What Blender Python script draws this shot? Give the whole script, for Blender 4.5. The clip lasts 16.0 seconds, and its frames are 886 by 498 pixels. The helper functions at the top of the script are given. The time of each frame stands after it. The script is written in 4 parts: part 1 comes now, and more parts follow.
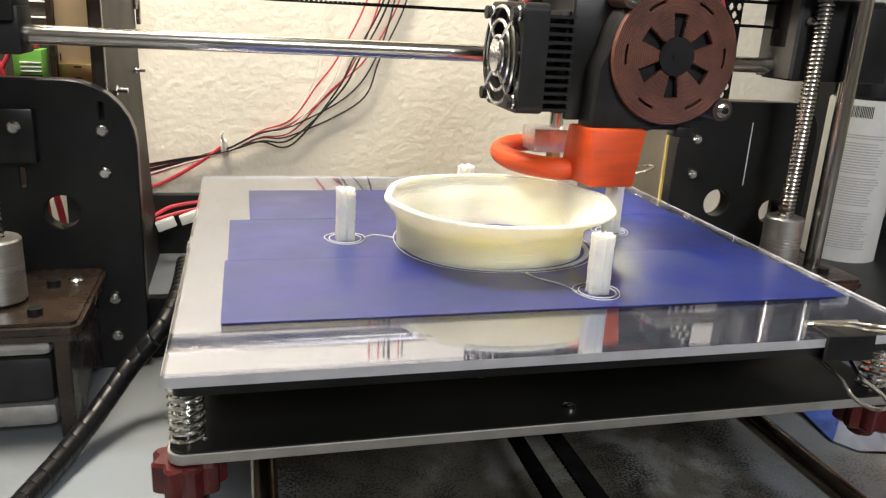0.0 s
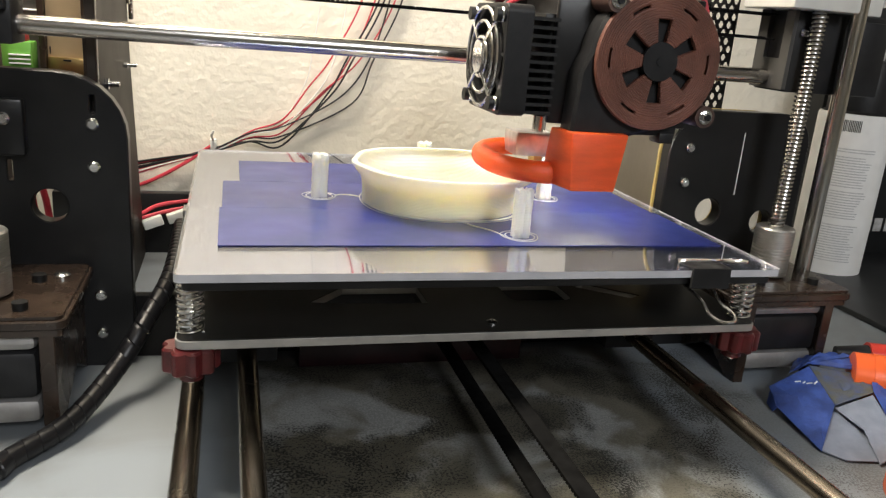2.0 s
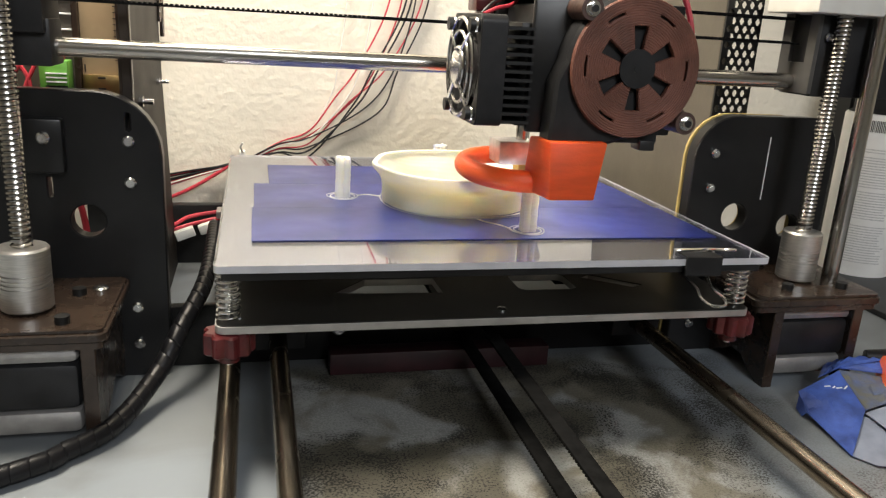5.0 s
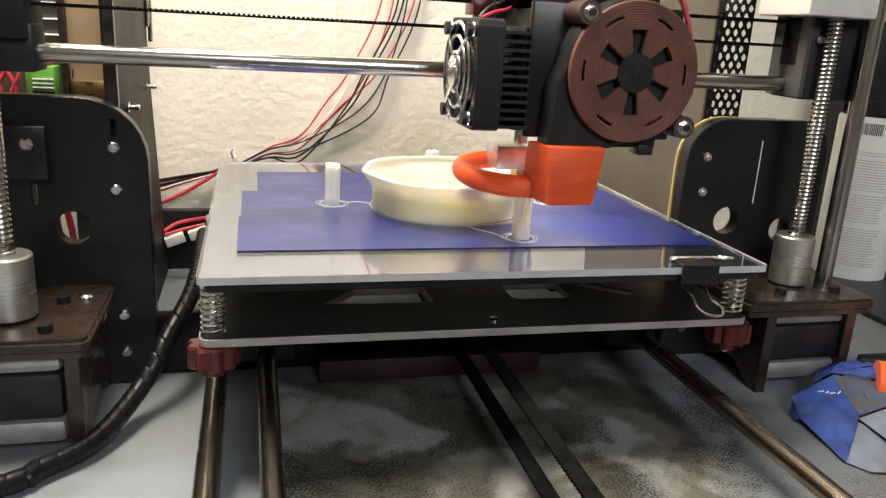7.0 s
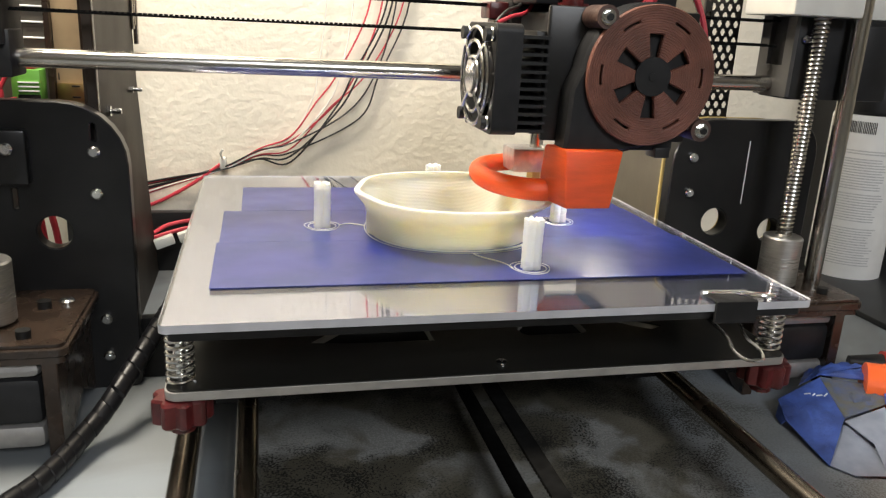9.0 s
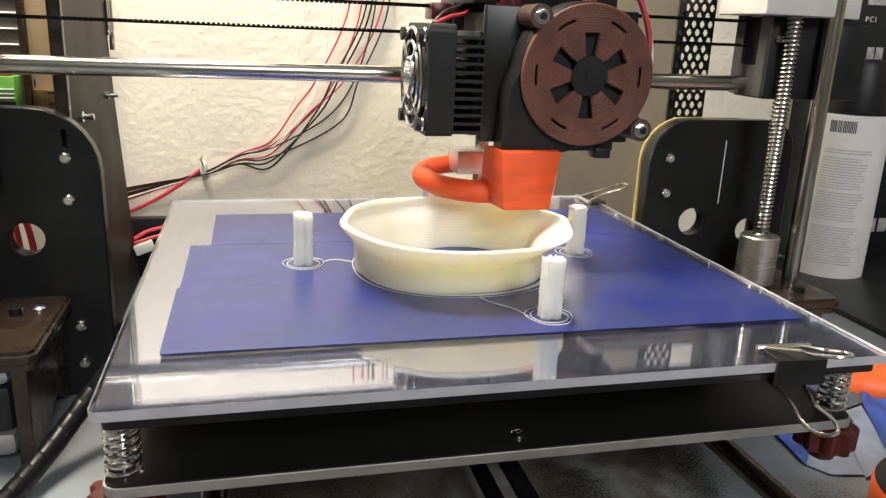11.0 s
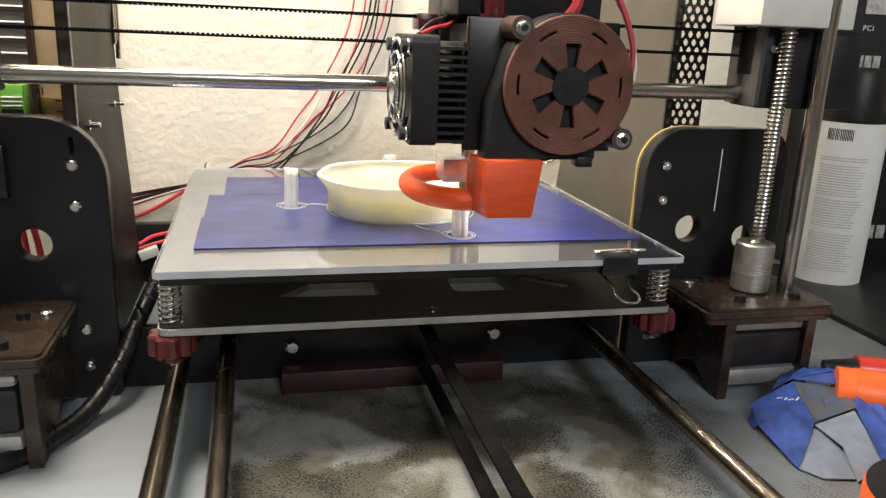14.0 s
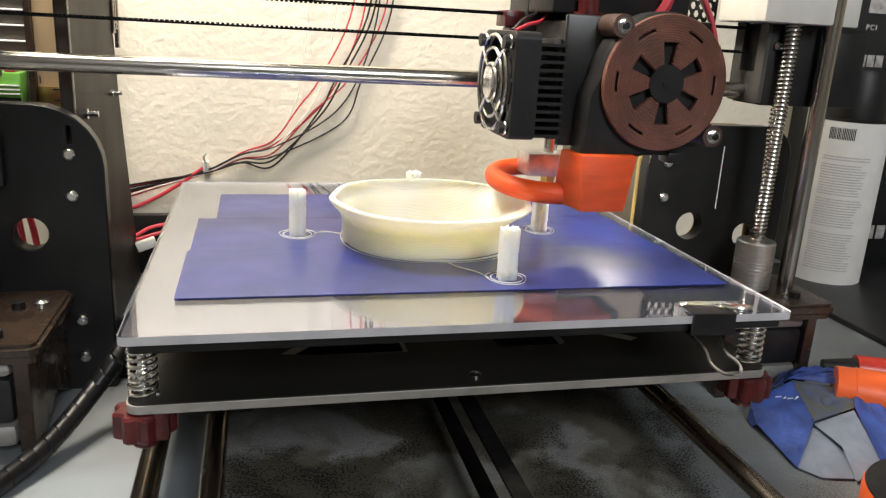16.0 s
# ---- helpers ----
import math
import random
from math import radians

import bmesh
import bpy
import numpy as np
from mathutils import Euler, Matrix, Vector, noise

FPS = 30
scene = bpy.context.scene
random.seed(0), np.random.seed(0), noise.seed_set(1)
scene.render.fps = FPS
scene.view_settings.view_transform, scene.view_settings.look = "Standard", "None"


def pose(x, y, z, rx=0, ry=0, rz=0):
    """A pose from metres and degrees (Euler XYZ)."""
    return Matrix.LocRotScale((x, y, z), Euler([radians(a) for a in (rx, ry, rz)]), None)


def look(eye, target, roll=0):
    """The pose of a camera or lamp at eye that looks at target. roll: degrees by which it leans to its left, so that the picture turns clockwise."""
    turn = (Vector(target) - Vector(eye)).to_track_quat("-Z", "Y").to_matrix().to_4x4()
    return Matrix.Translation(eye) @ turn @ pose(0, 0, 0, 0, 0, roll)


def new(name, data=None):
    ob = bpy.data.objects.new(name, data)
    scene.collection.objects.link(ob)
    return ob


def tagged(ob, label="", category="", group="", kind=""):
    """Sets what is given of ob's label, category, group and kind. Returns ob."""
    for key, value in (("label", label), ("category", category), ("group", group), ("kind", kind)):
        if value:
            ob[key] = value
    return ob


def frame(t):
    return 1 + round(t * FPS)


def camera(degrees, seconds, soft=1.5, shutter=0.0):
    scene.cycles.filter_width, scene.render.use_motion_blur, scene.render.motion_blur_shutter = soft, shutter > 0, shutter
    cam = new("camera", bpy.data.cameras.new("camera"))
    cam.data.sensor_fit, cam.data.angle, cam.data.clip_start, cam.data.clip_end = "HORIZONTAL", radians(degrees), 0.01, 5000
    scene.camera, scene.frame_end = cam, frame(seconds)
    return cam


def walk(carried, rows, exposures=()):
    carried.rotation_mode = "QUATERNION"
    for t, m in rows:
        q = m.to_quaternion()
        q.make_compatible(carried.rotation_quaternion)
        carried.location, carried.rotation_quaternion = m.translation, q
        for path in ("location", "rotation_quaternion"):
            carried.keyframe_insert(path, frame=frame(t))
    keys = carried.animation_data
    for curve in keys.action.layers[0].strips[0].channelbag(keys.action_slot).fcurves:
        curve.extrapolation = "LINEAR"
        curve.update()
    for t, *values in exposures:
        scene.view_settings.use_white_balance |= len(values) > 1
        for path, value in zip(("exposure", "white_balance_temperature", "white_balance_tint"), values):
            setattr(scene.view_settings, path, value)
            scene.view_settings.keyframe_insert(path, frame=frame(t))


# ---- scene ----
from mathutils.bvhtree import BVHTree

# ---- camera ----
cam = camera(59.93, 16.0, soft=1.3)
PATH = [
    (0.0, pose(-0.0897, -0.2708, 0.1639, 72.80, -3.05, -14.01)),
    (0.5, pose(-0.0910, -0.2690, 0.1648, 72.60, -3.57, -15.02)),
    (1.0, pose(-0.0907, -0.2670, 0.1632, 72.83, -3.67, -15.37)),
    (1.5, pose(-0.0929, -0.2667, 0.1618, 73.36, -4.03, -15.71)),
    (2.0, pose(-0.0931, -0.2685, 0.1605, 73.48, -4.50, -14.86)),
    (2.5, pose(-0.0906, -0.2718, 0.1640, 73.23, -3.49, -13.95)),
    (3.0, pose(-0.0878, -0.2724, 0.1642, 73.13, -3.41, -13.65)),
    (3.5, pose(-0.0903, -0.2727, 0.1632, 73.43, -3.54, -13.47)),
    (4.0, pose(-0.0952, -0.2731, 0.1651, 73.53, -3.27, -13.28)),
    (6.5, pose(-0.0959, -0.2694, 0.1640, 73.64, -3.33, -13.54)),
    (7.0, pose(-0.0911, -0.2696, 0.1650, 73.84, -3.12, -13.53)),
    (7.5, pose(-0.0872, -0.2717, 0.1654, 73.87, -3.13, -13.19)),
    (8.0, pose(-0.0834, -0.2703, 0.1671, 73.59, -2.86, -13.07)),
    (10.5, pose(-0.0764, -0.2698, 0.1682, 73.53, -2.67, -13.35)),
    (11.0, pose(-0.0715, -0.2716, 0.1675, 73.89, -2.31, -13.64)),
    (11.5, pose(-0.0731, -0.2739, 0.1687, 73.92, -2.25, -13.71)),
    (12.0, pose(-0.0695, -0.2772, 0.1722, 73.92, -1.69, -13.43)),
    (12.5, pose(-0.0773, -0.2760, 0.1681, 74.27, -2.73, -13.27)),
    (13.0, pose(-0.0753, -0.2753, 0.1691, 74.22, -2.72, -13.31)),
    (13.5, pose(-0.0708, -0.2760, 0.1716, 74.14, -2.23, -13.48)),
    (14.0, pose(-0.0711, -0.2773, 0.1700, 74.22, -2.37, -13.36)),
    (14.5, pose(-0.0711, -0.2749, 0.1686, 74.00, -2.58, -13.16)),
    (15.0, pose(-0.0694, -0.2741, 0.1694, 73.84, -2.58, -13.39)),
    (15.5, pose(-0.0691, -0.2749, 0.1688, 73.90, -2.67, -13.49)),
    (16.0, pose(-0.0711, -0.2753, 0.1682, 73.97, -3.06, -13.31)),
]
walk(cam, PATH)

# seconds, bed along y, carriage along x
TRAVEL = [
    (0.0, -0.1015, 0.0204),
    (0.5, -0.0815, 0.0199),
    (1.0, -0.0561, 0.0196),
    (1.5, -0.0407, 0.0174),
    (2.0, -0.0340, 0.0143),
    (2.5, -0.0288, 0.0101),
    (3.0, -0.0232, 0.0055),
    (3.5, -0.0191, 0.0020),
    (4.0, -0.0137, -0.0028),
    (6.5, -0.0101, -0.0057),
    (7.0, -0.0151, -0.0011),
    (7.5, -0.0204, 0.0034),
    (8.0, -0.0262, 0.0074),
    (10.5, -0.0950, 0.0196),
    (11.0, -0.1004, 0.0015),
    (11.5, -0.0849, -0.0461),
    (12.0, -0.0378, -0.0656),
    (12.5, -0.0138, -0.0485),
    (13.0, 0.0019, -0.0201),
    (13.5, 0.0099, -0.0090),
    (14.0, 0.0099, -0.0044),
    (14.5, 0.0000, 0.0000),
    (15.0, -0.0465, 0.0234),
    (15.5, -0.0662, 0.0308),
    (16.0, -0.0607, 0.0340),
]

# ---- world and light ----
world = bpy.data.worlds.new("World")
scene.world = world
world.use_nodes = True
bg = world.node_tree.nodes["Background"]
bg.inputs[0].default_value = (0.9, 0.86, 0.8, 1)
bg.inputs[1].default_value = 0.05


def area_lamp(name, eye, target, size, power, colour):
    lamp = bpy.data.lights.new(name, "AREA")
    lamp.shape, lamp.size, lamp.energy, lamp.color = "DISK", size, power, colour
    ob = new(name, lamp)
    ob.matrix_basis = look(eye, target)
    return ob


area_lamp("desk_lamp_light", (-0.19, 0.09, 0.60), (-0.04, 0.24, 0.1), 0.22, 7.7, (1.0, 0.905, 0.76))
# Unseen fill lamp, added out front below the ceiling to brighten facing surfaces.
area_lamp("front_fill_light", (0.15, -1.2, 0.85), (0.06, 0.0, 0.06), 0.5, 10.0, (0.95, 0.97, 1.0))
scene.view_settings.exposure = 0.0


# ---- materials ----
def mat(name, col, rough=0.5, metal=0.0, vary=0.15, scale=60.0, bump=0.0, bscale=400.0, col2=None, spec=0.5,
        stretch=(1, 1, 1), rvary=0.1):
    m = bpy.data.materials.new(name)
    m.use_nodes = True
    nt = m.node_tree
    b = nt.nodes["Principled BSDF"]
    co = nt.nodes.new("ShaderNodeTexCoord")
    mp = nt.nodes.new("ShaderNodeMapping")
    mp.inputs["Scale"].default_value = stretch
    nt.links.new(co.outputs["Object"], mp.inputs["Vector"])
    n1 = nt.nodes.new("ShaderNodeTexNoise")
    n1.inputs["Scale"].default_value = scale
    n1.inputs["Detail"].default_value = 6
    nt.links.new(mp.outputs[0], n1.inputs["Vector"])
    ramp = nt.nodes.new("ShaderNodeValToRGB")
    c2 = col2 or tuple(max(0, c * (1 - vary)) for c in col)
    c1 = col if col2 else tuple(min(1, c * (1 + vary)) for c in col)
    ramp.color_ramp.elements[0].position, ramp.color_ramp.elements[1].position = 0.35, 0.65
    ramp.color_ramp.elements[0].color = (*c1, 1)
    ramp.color_ramp.elements[1].color = (*c2, 1)
    nt.links.new(n1.outputs["Fac"], ramp.inputs[0])
    nt.links.new(ramp.outputs[0], b.inputs["Base Color"])
    b.inputs["Metallic"].default_value = metal
    b.inputs["Specular IOR Level"].default_value = spec
    n2 = nt.nodes.new("ShaderNodeTexNoise")
    n2.inputs["Scale"].default_value = bscale
    n2.inputs["Detail"].default_value = 4
    nt.links.new(mp.outputs[0], n2.inputs["Vector"])
    rr = nt.nodes.new("ShaderNodeMapRange")
    rr.inputs["To Min"].default_value = max(0.02, rough - rvary * rough * 2)
    rr.inputs["To Max"].default_value = min(1, rough + rvary * rough * 2)
    nt.links.new(n1.outputs["Fac"], rr.inputs["Value"])
    nt.links.new(rr.outputs[0], b.inputs["Roughness"])
    if bump:
        bp = nt.nodes.new("ShaderNodeBump")
        bp.inputs["Strength"].default_value = 1.0
        bp.inputs["Distance"].default_value = bump
        nt.links.new(n2.outputs["Fac"], bp.inputs["Height"])
        nt.links.new(bp.outputs[0], b.inputs["Normal"])
    return m


M_black = mat("black_acrylic", (0.012, 0.012, 0.0125), 0.3, 0, 0.3, 40, 0.00002, 900, spec=0.32)
M_edge = mat("brown_cut_edge", (0.032, 0.021, 0.015), 0.27, 0, 0.3, 90, 0.00003, 700)
M_brown = mat("brown_panel", (0.024, 0.018, 0.014), 0.55, 0, 0.25, 25, 0.00005, 500, spec=0.25)
M_tan = mat("tan_panel", (0.085, 0.074, 0.056), 0.5, 0, 0.15, 20, 0.0001, 300)
M_yellow = mat("yellow_film_edge", (0.45, 0.34, 0.12), 0.5, 0, 0.2, 60)
M_steel = mat("polished_steel", (0.48, 0.46, 0.43), 0.24, 1, 0.06, 50, 0.00001, 900)
M_rod_dark = mat("oiled_steel", (0.36, 0.31, 0.25), 0.26, 1, 0.2, 70, 0.00002, 900)
M_alu = mat("brushed_aluminium", (0.66, 0.65, 0.63), 0.4, 1, 0.1, 150, 0.00003, 900, stretch=(1, 1, 12))
M_motor_cap = mat("dull_cast_aluminium", (0.36, 0.35, 0.34), 0.55, 0.7, 0.15, 120, 0.00004, 700)
M_zinc = mat("zinc_screw", (0.75, 0.75, 0.74), 0.22, 1, 0.1, 300)
M_plate_black = mat("black_anodised_plate", (0.012, 0.012, 0.011), 0.34, 0.0, 0.2, 30, 0.0, 800, spec=0.3)
M_plate_edge = mat("bare_aluminium_edge", (0.4, 0.39, 0.37), 0.45, 0.6, 0.15, 90)
M_black_plastic = mat("black_plastic", (0.016, 0.016, 0.017), 0.45, 0, 0.3, 80, 0.00006, 600, spec=0.3)
M_case = mat("tan_case", (0.37, 0.27, 0.16), 0.45, 0, 0.15, 40)
M_sleeve = mat("black_sleeve", (0.006, 0.006, 0.007), 0.36, 0, 0.3, 120, 0.00005, 500, spec=0.3)
M_black_metal = mat("black_heatsink", (0.006, 0.006, 0.006), 0.5, 0.1, 0.2, 80)
M_belt = mat("black_rubber_belt", (0.007, 0.007, 0.007), 0.9, 0, 0.3, 200, spec=0.05)
M_cover = mat("brown_printed_plastic", (0.15, 0.055, 0.036), 0.5, 0, 0.25, 90, 0.00025, 500)


def ringed(m, centre, spacing, depth):
    """Adds the fine round print lines of a part built up in circles about the y axis."""
    nt = m.node_tree
    co = nt.nodes.new("ShaderNodeTexCoord")
    mp = nt.nodes.new("ShaderNodeMapping")
    mp.inputs["Location"].default_value = tuple(-c for c in centre)
    w = nt.nodes.new("ShaderNodeTexWave")
    w.wave_type, w.rings_direction = "RINGS", "Y"
    w.inputs["Scale"].default_value = math.pi / (10 * spacing)
    w.inputs["Distortion"].default_value = 0.8
    w.inputs["Detail Scale"].default_value = 30
    bp = nt.nodes.new("ShaderNodeBump")
    bp.inputs["Distance"].default_value = depth
    nt.links.new(co.outputs["Object"], mp.inputs["Vector"])
    nt.links.new(mp.outputs[0], w.inputs["Vector"])
    nt.links.new(w.outputs["Fac"], bp.inputs["Height"])
    nt.links.new(bp.outputs[0], nt.nodes["Principled BSDF"].inputs["Normal"])


ringed(M_cover, (0.0242, 0.0, 0.0522), 0.0009, 0.0002)
M_ear = mat("brown_black_plastic", (0.07, 0.04, 0.032), 0.45, 0, 0.3, 90, 0.0002, 500)
M_orange = mat("orange_printed_plastic", (0.76, 0.095, 0.016), 0.42, 0, 0.1, 60, 0.0002, 700, stretch=(1, 1, 5))
M_orange.node_tree.nodes["Principled BSDF"].inputs["Subsurface Weight"].default_value = 0.45
M_orange.node_tree.nodes["Principled BSDF"].inputs["Subsurface Radius"].default_value = (0.006, 0.003, 0.0008)
M_orange.node_tree.nodes["Principled BSDF"].inputs["Subsurface Scale"].default_value = 1.0
M_redplastic = mat("dark_red_plastic", (0.08, 0.011, 0.012), 0.3, 0, 0.35, 150, 0.0002, 300)
M_maroon = mat("maroon_plastic", (0.024, 0.007, 0.009), 0.45, 0, 0.3, 100)
M_red = mat("red_wire", (0.5, 0.04, 0.06), 0.4, 0, 0.15, 80)
M_wblack = mat("black_wire", (0.012, 0.012, 0.013), 0.4, 0, 0.3, 80)
M_wwhite = mat("white_wire", (0.72, 0.7, 0.66), 0.45, 0, 0.1, 80)
M_white_plastic = mat("white_plastic", (0.72, 0.71, 0.66), 0.4, 0, 0.06, 60)
M_green = mat("green_plastic", (0.12, 0.33, 0.05), 0.4, 0, 0.2, 60)
M_brass = mat("brass", (0.55, 0.38, 0.16), 0.3, 1, 0.15, 100)
M_block = mat("bare_heater_block", (0.62, 0.58, 0.55), 0.42, 0.8, 0.15, 200, 0.00004, 600)
M_tape = mat("blue_masking_tape", (0.006, 0.016, 0.18), 0.42, 0, 0.2, 34, 0.00001, 1500, rvary=0.3, spec=0.35, col2=(0.017, 0.03, 0.145))
M_tape.node_tree.nodes["Principled BSDF"].inputs["Coat Weight"].default_value = 0.5
M_tape.node_tree.nodes["Principled BSDF"].inputs["Coat Roughness"].default_value = 0.25
M_tape_matt = mat("blue_masking_tape_crumpled", (0.04, 0.085, 0.34), 0.55, 0, 0.35, 90, 0.0003, 500)
M_tape_dusty = mat("blue_masking_tape_dusty", (0.07, 0.1, 0.2), 0.7, 0, 0.3, 150, 0.0003, 700, col2=(0.11, 0.11, 0.085))
M_paper_blue = mat("pale_blue_paper", (0.22, 0.25, 0.32), 0.7, 0, 0.12, 120, 0.0001, 400)
M_mirror = mat("mirror_glass", (0.38, 0.395, 0.48), 0.03, 0.94, 0.04, 20)
M_glass_edge = mat("glass_edge", (0.52, 0.52, 0.55), 0.4, 0.0, 0.12, 60)


def clear_glass():
    m = mat("clear_glass", (0.93, 0.95, 0.99), 0.02, 0, 0.01, 20, rvary=0.0)
    b = m.node_tree.nodes["Principled BSDF"]
    b.inputs["Transmission Weight"].default_value = 1.0
    b.inputs["IOR"].default_value = 1.5
    return m


M_glass = clear_glass()
M_orange_tube = mat("orange_tube", (0.8, 0.13, 0.03), 0.35, 0, 0.1, 60)
M_red_marker = mat("red_marker", (0.6, 0.05, 0.035), 0.3, 0, 0.1, 60)
M_paper = mat("white_paper", (0.84, 0.84, 0.82), 0.7, 0, 0.05, 60)
M_box = mat("black_carton", (0.015, 0.016, 0.017), 0.4, 0, 0.3, 15)
M_bar = mat("print_grey", (0.42, 0.42, 0.42), 0.6, 0, 0.3, 200)
M_fine = mat("fine_print", (0.52, 0.52, 0.52), 0.6, 0, 0.1, 700, col2=(0.68, 0.68, 0.67))
M_bar_white = mat("print_white", (0.8, 0.8, 0.8), 0.6, 0, 0.05, 100)
M_ceiling = mat("white_ceiling", (0.75, 0.74, 0.71), 0.8, 0, 0.05, 5)


def print_plastic():
    m = mat("cream_printed_plastic", (0.88, 0.85, 0.66), 0.45, 0, 0.04, 40, 0.0, 10)
    nt = m.node_tree
    b = nt.nodes["Principled BSDF"]
    b.inputs["Subsurface Weight"].default_value = 0.6
    b.inputs["Subsurface Radius"].default_value = (0.013, 0.011, 0.006)
    b.inputs["Subsurface Scale"].default_value = 1.0
    w = nt.nodes.new("ShaderNodeTexWave")
    w.bands_direction = "Z"
    w.inputs["Scale"].default_value = 500
    w.inputs["Distortion"].default_value = 0.6
    co = nt.nodes.new("ShaderNodeTexCoord")
    nt.links.new(co.outputs["Object"], w.inputs["Vector"])
    bp = nt.nodes.new("ShaderNodeBump")
    bp.inputs["Distance"].default_value = 0.00006
    nt.links.new(w.outputs["Fac"], bp.inputs["Height"])
    nt.links.new(bp.outputs[0], b.inputs["Normal"])
    return m


M_print = print_plastic()
M_pillar = print_plastic()
M_pillar.name = "white_printed_plastic"
for e, c in zip([n for n in M_pillar.node_tree.nodes if n.type == "VALTORGB"][0].color_ramp.elements, ((0.84, 0.84, 0.77, 1), (0.74, 0.75, 0.7, 1))):
    e.color = c


def wall_paint():
    m = mat("textured_wall_paint", (0.78, 0.73, 0.62), 0.7, 0, 0.04, 6)
    nt = m.node_tree
    b = nt.nodes["Principled BSDF"]
    co = nt.nodes.new("ShaderNodeTexCoord")
    a = nt.nodes.new("ShaderNodeTexNoise")
    a.inputs["Scale"].default_value, a.inputs["Detail"].default_value = 175, 2.0
    a.inputs["Distortion"].default_value = 0.0
    nt.links.new(co.outputs["Object"], a.inputs["Vector"])
    r = nt.nodes.new("ShaderNodeValToRGB")
    r.color_ramp.elements[0].position, r.color_ramp.elements[1].position = 0.3, 0.75
    nt.links.new(a.outputs["Fac"], r.inputs[0])
    bp = nt.nodes.new("ShaderNodeBump")
    bp.inputs["Distance"].default_value = 0.0004
    nt.links.new(r.outputs[0], bp.inputs["Height"])
    nt.links.new(bp.outputs[0], b.inputs["Normal"])
    return m


M_wall = wall_paint()


def table_surface():
    m = bpy.data.materials.new("stained_table_surface")
    m.use_nodes = True
    nt = m.node_tree
    b = nt.nodes["Principled BSDF"]
    N, L = nt.nodes.new, nt.links.new
    co = N("ShaderNodeTexCoord")
    sep = N("ShaderNodeSeparateXYZ")
    L(co.outputs["Object"], sep.inputs[0])

    def noise_node(scale, detail, dist=0.0):
        n = N("ShaderNodeTexNoise")
        n.inputs["Scale"].default_value, n.inputs["Detail"].default_value = scale, detail
        n.inputs["Distortion"].default_value = dist
        L(co.outputs["Object"], n.inputs["Vector"])
        return n.outputs["Fac"]

    def op(kind, a, c):
        n = N("ShaderNodeMath")
        n.operation = kind
        n.use_clamp = kind == "MULTIPLY"
        for i, v in enumerate((a, c)):
            if isinstance(v, (int, float)):
                n.inputs[i].default_value = v
            else:
                L(v, n.inputs[i])
        return n.outputs[0]

    def span(v, lo, hi):
        n = N("ShaderNodeMapRange")
        n.interpolation_type = "SMOOTHSTEP"
        n.inputs["From Min"].default_value, n.inputs["From Max"].default_value = lo, hi
        L(v, n.inputs["Value"])
        return n.outputs[0]

    def mix(f, a, c):
        n = N("ShaderNodeMix")
        n.data_type = "RGBA"
        L(f, n.inputs[0])
        for i, v in ((6, a), (7, c)):
            if isinstance(v, tuple):
                n.inputs[i].default_value = (*v, 1)
            else:
                L(v, n.inputs[i])
        return n.outputs[2]

    x = sep.outputs[0]
    blotch = span(noise_node(13, 6, 0.6), 0.4, 0.62)
    cloud = span(noise_node(22, 10, 0.25), 0.45, 0.57)
    smear = span(noise_node(27, 8, 0.4), 0.47, 0.6)
    grit = noise_node(1000, 7)
    wide = noise_node(47, 9, 0.4)
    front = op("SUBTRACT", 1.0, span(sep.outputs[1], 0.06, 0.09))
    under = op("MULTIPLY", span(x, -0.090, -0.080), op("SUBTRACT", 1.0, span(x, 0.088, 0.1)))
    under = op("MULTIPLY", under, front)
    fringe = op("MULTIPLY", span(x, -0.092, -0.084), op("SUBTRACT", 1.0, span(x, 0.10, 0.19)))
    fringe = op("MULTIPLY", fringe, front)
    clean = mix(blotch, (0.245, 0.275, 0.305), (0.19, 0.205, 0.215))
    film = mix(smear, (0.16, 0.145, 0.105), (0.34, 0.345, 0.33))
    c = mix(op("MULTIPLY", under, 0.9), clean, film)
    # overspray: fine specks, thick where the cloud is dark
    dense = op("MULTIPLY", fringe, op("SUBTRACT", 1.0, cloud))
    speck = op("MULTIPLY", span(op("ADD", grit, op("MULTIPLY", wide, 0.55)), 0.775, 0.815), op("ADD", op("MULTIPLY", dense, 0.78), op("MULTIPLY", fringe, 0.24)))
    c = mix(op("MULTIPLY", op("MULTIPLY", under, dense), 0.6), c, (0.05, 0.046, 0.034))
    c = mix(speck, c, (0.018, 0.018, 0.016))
    L(c, b.inputs["Base Color"])
    b.inputs["Roughness"].default_value = 0.5
    bp = N("ShaderNodeBump")
    bp.inputs["Distance"].default_value = 0.0001
    L(speck, bp.inputs["Height"])
    L(bp.outputs[0], b.inputs["Normal"])
    return m


M_table = table_surface()


def glow(name, col, strength):
    m = bpy.data.materials.new(name)
    m.use_nodes = True
    b = m.node_tree.nodes["Principled BSDF"]
    b.inputs["Base Color"].default_value = (0.9, 0.9, 0.85, 1)
    b.inputs["Emission Color"].default_value = (*col, 1)
    b.inputs["Emission Strength"].default_value = strength
    return m


M_led = glow("white_led", (1.0, 0.93, 0.8), 165.0)


# ---- builders ----
def thing(name, base, label, category, group="", kind=""):
    ob = new(name)
    ob.empty_display_size = 0.01
    ob.location = base
    return tagged(ob, label, category, group, kind)


def root_of(ob):
    while ob.parent:
        ob = ob.parent
    return ob


def smooth(me, angle=40):
    me.polygons.foreach_set("use_smooth", [True] * len(me.polygons))
    me.set_sharp_from_angle(angle=radians(angle))


